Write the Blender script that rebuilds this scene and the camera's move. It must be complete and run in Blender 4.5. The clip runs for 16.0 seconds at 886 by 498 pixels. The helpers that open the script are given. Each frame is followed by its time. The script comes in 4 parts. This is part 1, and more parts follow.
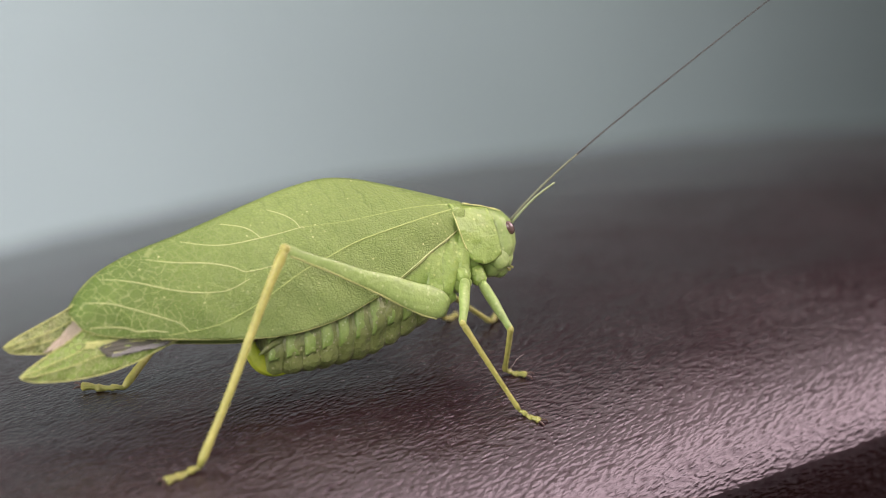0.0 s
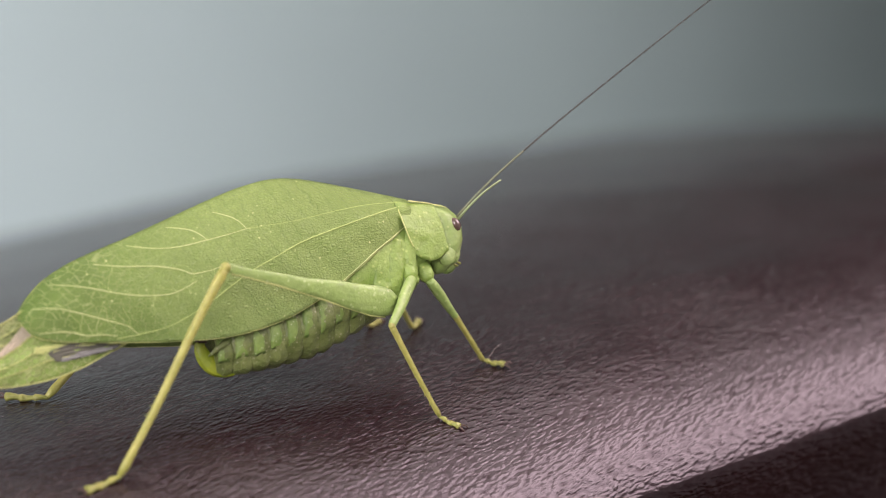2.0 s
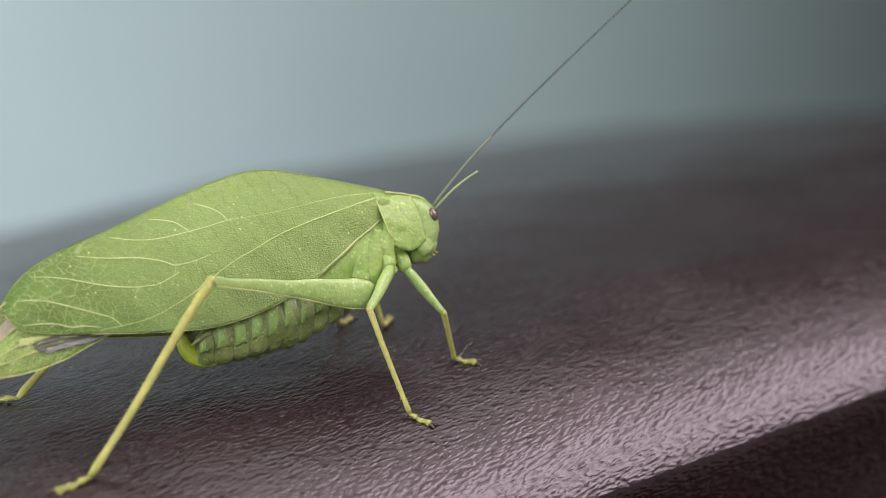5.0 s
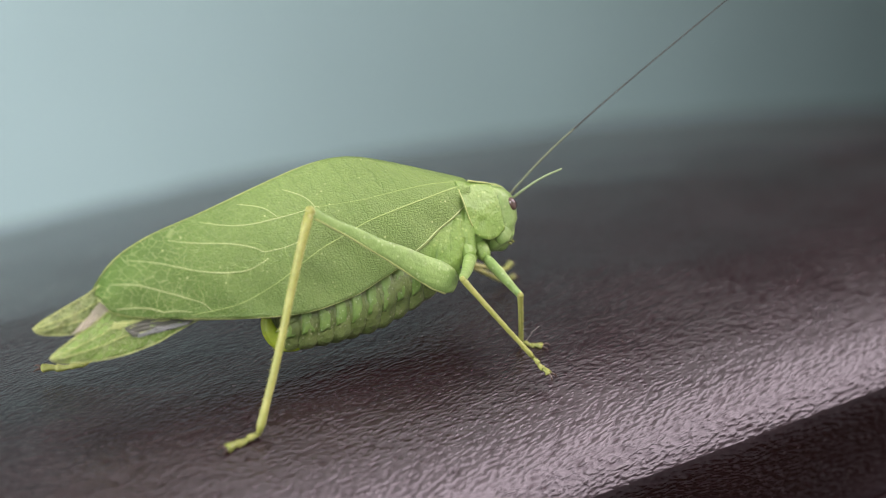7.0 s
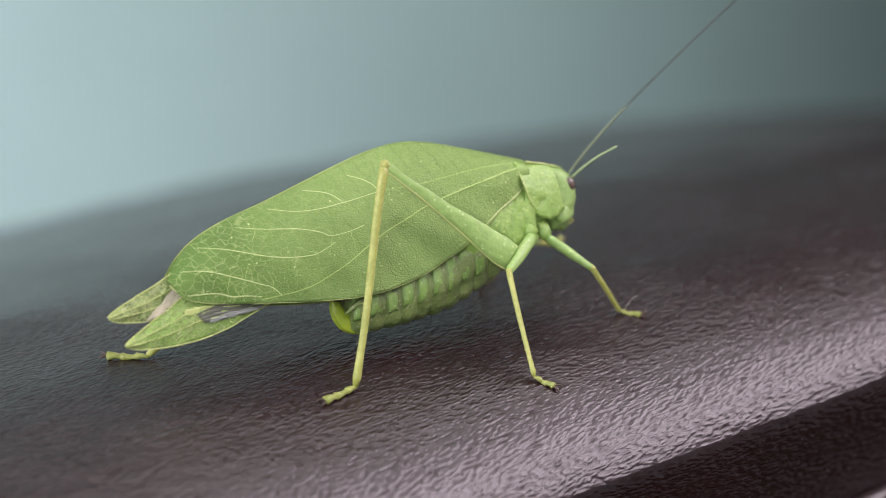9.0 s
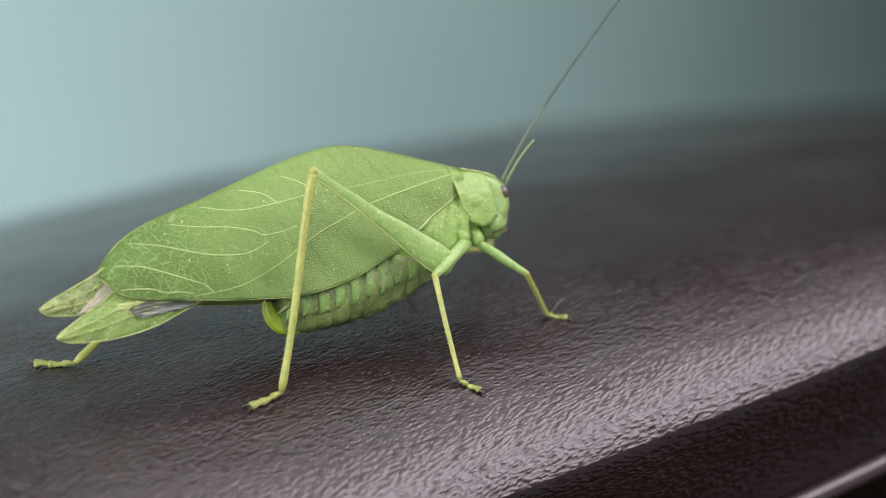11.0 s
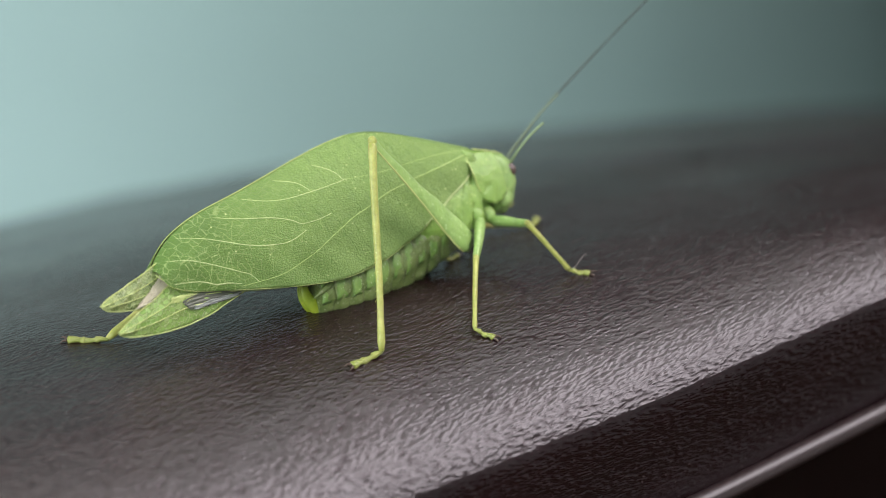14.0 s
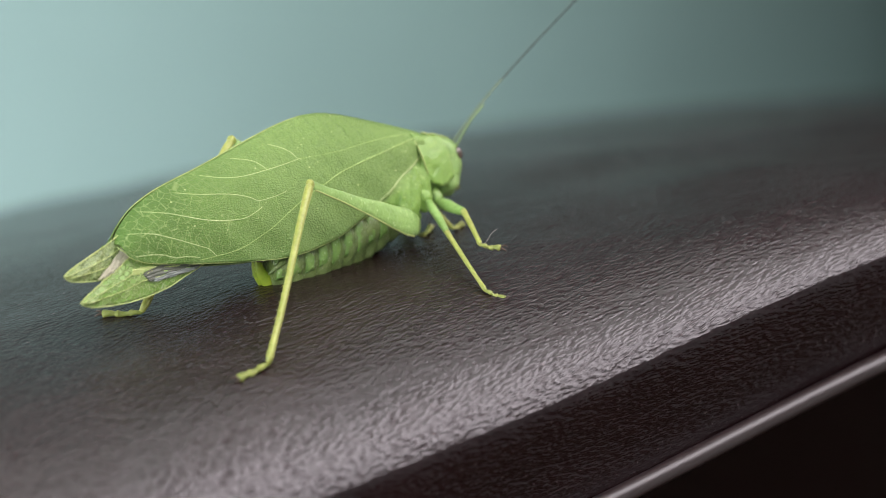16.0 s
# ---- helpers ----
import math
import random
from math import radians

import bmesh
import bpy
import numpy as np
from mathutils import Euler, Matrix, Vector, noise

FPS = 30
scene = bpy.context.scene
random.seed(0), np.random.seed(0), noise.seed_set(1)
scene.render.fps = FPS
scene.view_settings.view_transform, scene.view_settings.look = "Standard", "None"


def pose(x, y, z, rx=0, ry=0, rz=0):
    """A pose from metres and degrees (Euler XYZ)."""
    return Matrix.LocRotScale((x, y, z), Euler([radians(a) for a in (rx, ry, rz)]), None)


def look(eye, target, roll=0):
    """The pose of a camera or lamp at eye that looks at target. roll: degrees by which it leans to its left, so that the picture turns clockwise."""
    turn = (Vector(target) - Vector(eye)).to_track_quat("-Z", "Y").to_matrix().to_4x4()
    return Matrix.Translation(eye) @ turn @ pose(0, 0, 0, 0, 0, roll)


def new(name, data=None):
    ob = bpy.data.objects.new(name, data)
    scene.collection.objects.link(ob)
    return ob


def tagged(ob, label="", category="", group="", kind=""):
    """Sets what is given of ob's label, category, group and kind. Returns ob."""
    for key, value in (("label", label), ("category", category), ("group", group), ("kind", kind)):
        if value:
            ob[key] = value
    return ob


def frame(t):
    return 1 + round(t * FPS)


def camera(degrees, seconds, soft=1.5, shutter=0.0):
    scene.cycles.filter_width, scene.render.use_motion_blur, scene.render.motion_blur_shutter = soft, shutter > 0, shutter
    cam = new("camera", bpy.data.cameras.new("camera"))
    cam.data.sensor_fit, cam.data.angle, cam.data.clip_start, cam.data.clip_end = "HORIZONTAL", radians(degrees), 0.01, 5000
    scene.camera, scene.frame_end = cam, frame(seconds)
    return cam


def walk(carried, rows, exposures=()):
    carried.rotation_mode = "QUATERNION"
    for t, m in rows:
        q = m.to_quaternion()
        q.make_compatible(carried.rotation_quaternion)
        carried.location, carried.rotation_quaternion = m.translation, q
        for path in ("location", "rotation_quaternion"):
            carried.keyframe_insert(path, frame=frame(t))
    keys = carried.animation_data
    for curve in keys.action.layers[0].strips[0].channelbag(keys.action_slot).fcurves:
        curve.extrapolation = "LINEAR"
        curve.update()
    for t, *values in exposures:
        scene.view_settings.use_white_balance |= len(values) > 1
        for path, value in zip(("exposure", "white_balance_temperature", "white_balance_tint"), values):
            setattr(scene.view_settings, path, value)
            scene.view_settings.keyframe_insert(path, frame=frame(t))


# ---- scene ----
cam = camera(12.0, 16.0, soft=0.7)
cam.data.dof.use_dof = True
cam.data.dof.focus_distance = 0.4480
cam.data.dof.aperture_fstop = 16.0
walk(cam, [
    (0, pose(-0.01077, -0.40692, 0.79530, 82.492, -1.074, 0.267)),
    (0.5, pose(-0.00976, -0.40789, 0.79593, 82.439, -1.014, 0.244)),
    (1, pose(-0.00642, -0.40932, 0.79785, 82.272, -0.713, 0.174)),
    (1.5, pose(-0.00498, -0.40983, 0.79806, 82.283, -0.615, 0.122)),
    (2, pose(-0.00354, -0.41014, 0.79913, 82.174, -0.575, 0.046)),
    (2.5, pose(-0.00206, -0.41047, 0.79992, 82.099, -0.411, -0.025)),
    (3, pose(-0.00155, -0.41071, 0.79997, 82.090, -0.401, -0.056)),
    (5.5, pose(-0.00004, -0.41014, 0.79973, 82.044, 0.011, -0.005)),
    (6.5, pose(-0.00030, -0.40956, 0.80072, 81.899, -0.070, -0.043)),
    (8, pose(-0.00000, -0.41000, 0.80000, 82.000, 0.000, 0.000)),
    (10.5, pose(0.00859, -0.41267, 0.80166, 81.901, 0.498, -0.149)),
    (11, pose(0.00952, -0.41270, 0.80167, 81.913, 0.604, -0.215)),
    (11.5, pose(0.01019, -0.41343, 0.80191, 81.918, 0.709, -0.279)),
    (12, pose(0.01128, -0.41321, 0.80232, 81.881, 0.716, -0.234)),
    (12.5, pose(0.01239, -0.41341, 0.80237, 81.906, 0.883, -0.236)),
    (13, pose(0.01497, -0.41423, 0.80275, 81.904, 1.005, -0.209)),
    (13.5, pose(0.01852, -0.41480, 0.80177, 82.053, 1.382, -0.210)),
    (14, pose(0.02336, -0.41598, 0.80151, 82.120, 1.762, -0.242)),
    (14.5, pose(0.02653, -0.41610, 0.80169, 82.119, 1.995, -0.213)),
    (15, pose(0.03328, -0.41621, 0.80493, 81.744, 2.241, -0.028)),
    (15.5, pose(0.03620, -0.41644, 0.80563, 81.681, 2.403, -0.012)),
    (16, pose(0.03880, -0.41685, 0.80502, 81.789, 2.595, -0.030)),
], exposures=[(0.0, -0.15, 7000, 30), (3.0, -0.15, 6950, 28), (5.3, -0.15, 6600, 20), (8.0, -0.14, 6450, 15), (11.0, -0.12, 6350, 9), (16.0, -0.11, 6350, 2)])

# ---------------------------------------------------------------- world and large lights
world = bpy.data.worlds.new("world")
scene.world = world
world.use_nodes = True
sky = world.node_tree.nodes.new("ShaderNodeTexSky")
sky.sky_type, sky.sun_disc, sky.sun_elevation, sky.sun_rotation = "NISHITA", False, radians(50), radians(200)
back = world.node_tree.nodes["Background"]
back.inputs["Strength"].default_value = 0.06
world.node_tree.links.new(sky.outputs["Color"], back.inputs["Color"])


def area_lamp(name, eye, target, sx, sy, watts, colour):
    data = bpy.data.lights.new(name, "AREA")
    data.shape, data.size, data.size_y, data.energy, data.color = "RECTANGLE", sx, sy, watts, colour
    ob = new(name, data)
    ob.matrix_world = look(eye, target)
    return ob


area_lamp("ceiling_lamp", (0.25, 0.55, 2.50), (0.25, 0.55, 0.0), 0.9, 0.9, 8, (1.0, 0.97, 0.94))
area_lamp("window_light", (0.95, 0.14, 1.64), (0.0, 0.33, 0.75), 1.55, 1.05, 13.5, (1.0, 0.87, 0.93)).data.spread = radians(85)
# Unseen source, added so the backdrop is brighter on its left.
area_lamp("west_fill_light", (-2.12, -0.95, 1.5), (0.0, 1.2, 1.0), 1.0, 1.2, 76, (0.96, 0.98, 1.0))
# Unseen source, added to light the katydid's near side and the backdrop.
area_lamp("south_fill_light", (-0.65, -2.52, 1.6), (0.0, 0.0, 0.8), 1.3, 1.3, 72, (0.97, 0.98, 1.0))

# ---------------------------------------------------------------- materials


class Mat:
    """A node material under construction."""

    def __init__(self, name, rough=0.5, spec=0.5, colour=(0.5, 0.5, 0.5)):
        self.m = bpy.data.materials.new(name)
        self.m.use_nodes = True
        self.t = self.m.node_tree
        self.p = self.t.nodes["Principled BSDF"]
        self.p.inputs["Roughness"].default_value = rough
        self.p.inputs["Specular IOR Level"].default_value = spec
        self.p.inputs["Base Color"].default_value = (*colour, 1)
        self.coord = self.node("ShaderNodeTexCoord").outputs["Object"]

    def node(self, kind):
        return self.t.nodes.new(kind)

    def link(self, a, b):
        self.t.links.new(a, b)

    def mapped(self, scale=(1, 1, 1), turn=(0, 0, 0)):
        n = self.node("ShaderNodeMapping")
        n.inputs["Scale"].default_value = scale
        n.inputs["Rotation"].default_value = [radians(a) for a in turn]
        self.link(self.coord, n.inputs["Vector"])
        return n.outputs["Vector"]

    def noise(self, scale, detail=3.0, rough=0.55, vector=None):
        n = self.node("ShaderNodeTexNoise")
        n.inputs["Scale"].default_value, n.inputs["Detail"].default_value, n.inputs["Roughness"].default_value = scale, detail, rough
        self.link(vector or self.coord, n.inputs["Vector"])
        return n.outputs["Fac"]

    def cells(self, scale, vector=None, feature="DISTANCE_TO_EDGE", rnd=1.0):
        n = self.node("ShaderNodeTexVoronoi")
        n.feature = feature
        n.inputs["Scale"].default_value, n.inputs["Randomness"].default_value = scale, rnd
        self.link(vector or self.coord, n.inputs["Vector"])
        return n.outputs["Distance"]

    def ramp(self, value, stops):
        n = self.node("ShaderNodeValToRGB")
        els = n.color_ramp.elements
        while len(els) < len(stops):
            els.new(0.5)
        for e, (at, c) in zip(els, stops):
            e.position = at
            e.color = (*c, 1) if isinstance(c, tuple) else (c, c, c, 1)
        self.link(value, n.inputs["Fac"])
        return n.outputs["Color"]

    def mix(self, fac, a, b, blend="MIX"):
        n = self.node("ShaderNodeMix")
        n.data_type, n.blend_type = "RGBA", blend
        for key, value in ((0, fac), (6, a), (7, b)):
            if isinstance(value, bpy.types.NodeSocket):
                self.link(value, n.inputs[key])
            elif key == 0:
                n.inputs[0].default_value = value
            else:
                n.inputs[key].default_value = (*value, 1)
        return n.outputs[2]

    def math(self, op, a, b=0.0):
        n = self.node("ShaderNodeMath")
        n.operation = op
        for i, value in enumerate((a, b)):
            if isinstance(value, bpy.types.NodeSocket):
                self.link(value, n.inputs[i])
            else:
                n.inputs[i].default_value = value
        return n.outputs[0]

    def colour(self, out):
        self.link(out, self.p.inputs["Base Color"])

    def rough(self, out):
        self.link(out, self.p.inputs["Roughness"])

    def bump(self, height, distance, strength=1.0, before=None):
        n = self.node("ShaderNodeBump")
        n.inputs["Strength"].default_value, n.inputs["Distance"].default_value = strength, distance
        self.link(height, n.inputs["Height"])
        if before:
            self.link(before, n.inputs["Normal"])
        self.link(n.outputs["Normal"], self.p.inputs["Normal"])
        return n.outputs["Normal"]


def leather_material():
    k = Mat("dark_leather", 0.34, 0.55)
    k.coord = k.node("ShaderNodeTexCoord").outputs["UV"]
    warp = k.node("ShaderNodeTexNoise")
    warp.inputs["Scale"].default_value, warp.inputs["Detail"].default_value = 420, 3
    k.link(k.coord, warp.inputs["Vector"])
    add = k.node("ShaderNodeVectorMath")
    add.operation = "MULTIPLY_ADD"
    k.link(warp.outputs["Color"], add.inputs[0])
    add.inputs[1].default_value = (0.0003, 0.0002, 0.0)
    k.link(k.coord, add.inputs[2])
    m = k.node("ShaderNodeMapping")
    m.inputs["Rotation"].default_value = (0, 0, 0.12)
    m.inputs["Scale"].default_value = (0.64, 1.30, 1.0)
    k.link(add.outputs[0], m.inputs["Vector"])
    v = m.outputs["Vector"]
    pebble = k.math("SUBTRACT", 1.0, k.cells(1900, v, "SMOOTH_F1"))
    grain = k.ramp(k.cells(1500, v), [(0.0, 0.0), (0.5, 1.0)])
    small = k.noise(3600, 3, 0.6, v)
    folds = k.noise(300, 3, 0.5, v)
    creases = k.noise(1150, 3, 0.55, v)
    h = k.mix(0.50, pebble, creases)
    h = k.mix(0.08, h, small)
    k.bump(h, 0.00023, 1.0, k.bump(folds, 0.00014, 1.0))
    # Valleys get less sheen and grain lines a darker tone, as crease shade.
    k.link(k.ramp(h, [(0.30, 0.20), (0.55, 0.48)]), k.p.inputs["Specular IOR Level"])
    tone = k.ramp(k.noise(55, 4), [(0.35, (0.0105, 0.0036, 0.0046)), (0.7, (0.0155, 0.0055, 0.0068))])
    k.colour(k.mix(k.math("MULTIPLY", k.ramp(grain, [(0.0, 1.0), (0.5, 0.0)]), 0.3), tone, (0.005, 0.003, 0.003)))
    k.rough(k.ramp(k.noise(1500, 4), [(0.3, 0.20), (0.75, 0.29)]))
    return k.m


def paint_material(name, colour, scale=6.0, bump=0.0006):
    k = Mat(name, 0.75, 0.3)
    lo, hi = tuple(c * 0.93 for c in colour), tuple(min(1, c * 1.05) for c in colour)
    k.colour(k.ramp(k.noise(scale, 5), [(0.3, lo), (0.7, hi)]))
    k.bump(k.noise(180, 4), bump, 0.5)
    return k.m


def wood_material(name, dark, light):
    k = Mat(name, 0.65, 0.08)
    k.colour(k.ramp(k.noise(9, 5, 0.6, k.mapped((1, 9, 1))), [(0.3, dark), (0.7, light)]))
    k.bump(k.noise(60, 4, 0.6, k.mapped((1, 12, 1))), 0.0008, 0.5)
    return k.m


def wing_material():
    """Leaf-like wing: a fine embossed net, wandering cross veins and pale flecks; light painted in from front to rear.
    """
    k = Mat("leaf_green_wing_shaded", 0.40, 0.32)
    warp = k.node("ShaderNodeTexNoise")
    warp.inputs["Scale"].default_value, warp.inputs["Detail"].default_value = 900, 2
    k.link(k.coord, warp.inputs["Vector"])
    add = k.node("ShaderNodeVectorMath")
    add.operation = "MULTIPLY_ADD"
    k.link(warp.outputs["Color"], add.inputs[0])
    add.inputs[1].default_value = (0.00035, 0.0, 0.00035)
    k.link(k.coord, add.inputs[2])
    v = add.outputs[0]
    m = k.node("ShaderNodeMapping")
    m.inputs["Rotation"].default_value = (0, radians(10), 0)
    m.inputs["Scale"].default_value = (0.8, 0.0, 1.15)
    k.link(v, m.inputs["Vector"])
    v = m.outputs["Vector"]
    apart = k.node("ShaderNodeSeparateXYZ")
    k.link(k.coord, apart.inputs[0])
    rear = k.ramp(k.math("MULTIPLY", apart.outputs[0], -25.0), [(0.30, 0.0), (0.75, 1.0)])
    dome = k.ramp(k.cells(3500, v), [(0.0, 0.0), (0.12, 0.45), (0.40, 1.0)])
    net = k.ramp(k.cells(1150, v), [(0.010, 1.0), (0.034, 0.0)])
    wave = k.node("ShaderNodeTexWave")
    wave.wave_type, wave.bands_direction, wave.wave_profile = "BANDS", "X", "SIN"
    wave.inputs["Scale"].default_value, wave.inputs["Distortion"].default_value = 240, 3.4
    wave.inputs["Detail"].default_value, wave.inputs["Detail Scale"].default_value = 2, 3.0
    k.link(v, wave.inputs["Vector"])
    cross = k.math("MULTIPLY", k.ramp(wave.outputs["Fac"], [(0.0, 1.0), (0.035, 0.0)]), k.math("SUBTRACT", 1.0, rear))
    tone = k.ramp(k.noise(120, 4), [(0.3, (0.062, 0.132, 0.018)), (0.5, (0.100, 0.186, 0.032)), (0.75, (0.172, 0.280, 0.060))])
    # Front painted paler, rear left darker, in place of the light's falloff.
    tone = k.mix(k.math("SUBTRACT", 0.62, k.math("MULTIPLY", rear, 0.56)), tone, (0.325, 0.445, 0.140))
    fine = k.noise(1500, 3, 0.6, v)
    c = k.mix(k.ramp(fine, [(0.35, 0.25), (0.65, 0.0)]), tone, (0.15, 0.26, 0.055))
    # Valleys of the net painted darker, as shade between raised cells.
    c = k.mix(k.ramp(dome, [(0.0, 0.40), (0.5, 0.0)]), c, (0.085, 0.165, 0.030))
    c = k.mix(k.math("MULTIPLY", net, k.math("MULTIPLY", rear, 0.45)), c, (0.46, 0.54, 0.22))
    c = k.mix(k.math("MULTIPLY", cross, 0.20), c, (0.07, 0.145, 0.025))
    spots = k.ramp(k.cells(900, feature="F1"), [(0.06, 1.0), (0.13, 0.0)])
    c = k.mix(k.math("MULTIPLY", spots, k.ramp(k.noise(200, 2), [(0.42, 0.0), (0.60, 0.85)])), c, (0.60, 0.66, 0.30))
    k.colour(c)
    h = k.mix(0.25, dome, fine)
    h = k.math("SUBTRACT", h, k.math("MULTIPLY", cross, 0.45))
    h = k.math("ADD", h, k.math("MULTIPLY", net, k.math("MULTIPLY", rear, 0.2)))
    k.bump(h, 0.00012, 1.0)
    sheer = k.node("ShaderNodeBsdfTranslucent")
    k.link(c, sheer.inputs["Color"])
    mixer = k.node("ShaderNodeMixShader")
    mixer.inputs["Fac"].default_value = 0.20
    k.link(k.p.outputs[0], mixer.inputs[1])
    k.link(sheer.outputs[0], mixer.inputs[2])
    k.link(mixer.outputs[0], k.t.nodes["Material Output"].inputs["Surface"])
    return k.m


def hindwing_material(name, patch):
    k = Mat(name, 0.34, 0.5)
    lines = k.ramp(k.cells(1700), [(0.02, 1.0), (0.09, 0.0)])
    tone = k.ramp(k.noise(260, 4), [(0.3, (0.14, 0.235, 0.045)), (0.7, (0.22, 0.33, 0.08))]) if patch < 0.5 else k.ramp(k.noise(900, 4), [(0.35, (0.08, 0.12, 0.028)), (0.65, (0.26, 0.32, 0.11))])
    brown = k.ramp(k.noise(700, 4), [(0.5, 0.0), (0.75, patch)])
    c = k.mix(brown, tone, (0.25, 0.20, 0.11))
    c = k.mix(k.math("MULTIPLY", lines, 0.6), c, (0.38, 0.43, 0.19))
    k.colour(c)
    k.bump(lines, 0.00016, 0.8)
    return k.m


def skin_material(name, dark, light, accent, bump=0.00008, rough=0.42, scale=420):
    k = Mat(name, rough, 0.45)
    c = k.ramp(k.noise(scale, 5, 0.65), [(0.3, dark), (0.7, light)])
    pits = k.noise(scale * 2.6, 3, 0.6)
    c = k.mix(k.ramp(pits, [(0.34, 0.28), (0.52, 0.0)]), c, tuple(v * 0.62 for v in dark))
    dots = k.ramp(k.cells(scale * 3.2, feature="F1"), [(0.10, 1.0), (0.26, 0.0)])
    c = k.mix(k.math("MULTIPLY", dots, 0.45), c, accent)
    k.colour(c)
    k.p.inputs["Subsurface Weight"].default_value = 0.12
    k.p.inputs["Subsurface Radius"].default_value = (0.0006, 0.0009, 0.0003)
    k.bump(k.noise(scale * 6, 3), bump, 0.6, k.bump(pits, bump * 2.0, 0.6))
    return k.m


LEATHER = leather_material()
PIPING = Mat("piping_leather", 0.3, 0.5, (0.03, 0.02, 0.02)).m
TEAL = paint_material("teal_wall_paint", (0.33, 0.455, 0.44))
WHITE = paint_material("white_paint", (0.78, 0.77, 0.75))
GREY = paint_material("grey_paint", (0.42, 0.43, 0.43))
BOARDS = wood_material("dark_boards", (0.05, 0.03, 0.02), (0.10, 0.065, 0.04))
BLACKWOOD = wood_material("blocker_black", (0.004, 0.005, 0.005), (0.009, 0.010, 0.010))
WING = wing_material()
HIND = hindwing_material("hindwing_green", 0.25)
HIND_FAR = hindwing_material("hindwing_brownish", 0.55)
SHEER = Mat("pale_sheer_membrane", 0.3, 0.5, (0.44, 0.40, 0.29)).m
GLEAM = Mat("painted_shine", 0.38, 0.4, (0.19, 0.20, 0.18)).m
SMOKY = Mat("smoky_membrane", 0.4, 0.35, (0.085, 0.09, 0.065)).m
PLATE = skin_material("belly_plate", (0.10, 0.19, 0.035), (0.20, 0.30, 0.075), (0.50, 0.54, 0.36), 0.00012, 0.36, 700)
VEIN = Mat("pale_vein", 0.45, 0.4, (0.46, 0.53, 0.23)).m
GROOVE = Mat("green_main_vein", 0.45, 0.4, (0.34, 0.45, 0.14)).m
MARGIN = Mat("wing_margin", 0.45, 0.4, (0.38, 0.43, 0.15)).m
SKIN = skin_material("green_skin", (0.14, 0.245, 0.042), (0.22, 0.33, 0.075), (0.40, 0.48, 0.16), 0.00018)
FACE = skin_material("pale_green_face", (0.165, 0.27, 0.065), (0.245, 0.345, 0.115), (0.42, 0.48, 0.20), 0.00014)
BELLY = skin_material("belly_skin", (0.085, 0.125, 0.030), (0.165, 0.21, 0.065), (0.42, 0.40, 0.28), 0.00018, 0.4, 560)
TAIL = skin_material("yellow_green_tail", (0.17, 0.25, 0.014), (0.28, 0.34, 0.025), (0.38, 0.38, 0.05))
FEMUR = skin_material("femur_skin", (0.185, 0.295, 0.075), (0.25, 0.37, 0.11), (0.46, 0.56, 0.28), 0.00012)
SHIN = skin_material("shin_skin", (0.24, 0.265, 0.055), (0.36, 0.365, 0.10), (0.25, 0.16, 0.06), 0.00006, 0.4, 900)
FOOT = skin_material("foot_skin", (0.15, 0.185, 0.03), (0.27, 0.285, 0.07), (0.15, 0.09, 0.04), 0.00010, 0.4, 1200)
LINT = Mat("lint", 0.6, 0.3, (0.45, 0.42, 0.40)).m
CLAW = Mat("dark_claw", 0.4, 0.5, (0.05, 0.03, 0.02)).m
EYE = Mat("brown_eye", 0.16, 0.6, (0.075, 0.048, 0.036)).m
THREAD = Mat("dark_thread", 0.5, 0.3, (0.045, 0.045, 0.035)).m
STUB = Mat("pale_green_stub", 0.5, 0.4, (0.25, 0.32, 0.16)).m
THREAD_BASE = Mat("green_thread", 0.5, 0.4, (0.13, 0.155, 0.085)).m
EYE.node_tree.nodes["Principled BSDF"].inputs["Coat Weight"].default_value = 0.4

# ---------------------------------------------------------------- mesh helpers
MM = 0.001


def mesh_of(name, bm, material, smooth=True):
    me = bpy.data.meshes.new(name)
    bmesh.ops.recalc_face_normals(bm, faces=bm.faces)
    bm.to_mesh(me)
    bm.free()
    if smooth:
        me.polygons.foreach_set("use_smooth", [True] * len(me.polygons))
    me.materials.append(material)
    return me


def part(name, bm, material, parent, label="", smooth=True):
    ob = new(name, mesh_of(name, bm, material, smooth))
    ob.parent = parent
    return tagged(ob, label)


def box(bm, x0, x1, y0, y1, z0, z1, bevel=0.0):
    made = bmesh.ops.create_cube(bm, size=1.0)["verts"]
    bmesh.ops.scale(bm, vec=(x1 - x0, y1 - y0, z1 - z0), verts=made)
    bmesh.ops.translate(bm, vec=((x0 + x1) / 2, (y0 + y1) / 2, (z0 + z1) / 2), verts=made)
    if bevel:
        edges = {e for v in made for e in v.link_edges}
        bmesh.ops.bevel(bm, geom=list(edges), offset=bevel, segments=2, affect="EDGES", profile=0.5)


def rings(bm, loops, close=True, cap=True):
    """Skins a list of equally long loops of points."""
    made = [[bm.verts.new(p) for p in loop] for loop in loops]
    n = len(loops[0])
    for a, b in zip(made, made[1:]):
        for i in range(n if close else n - 1):
            j = (i + 1) % n
            bm.faces.new((a[i], a[j], b[j], b[i]))
    if cap and close:
        bm.faces.new(made[0][::-1])
        bm.faces.new(made[-1])
    return made


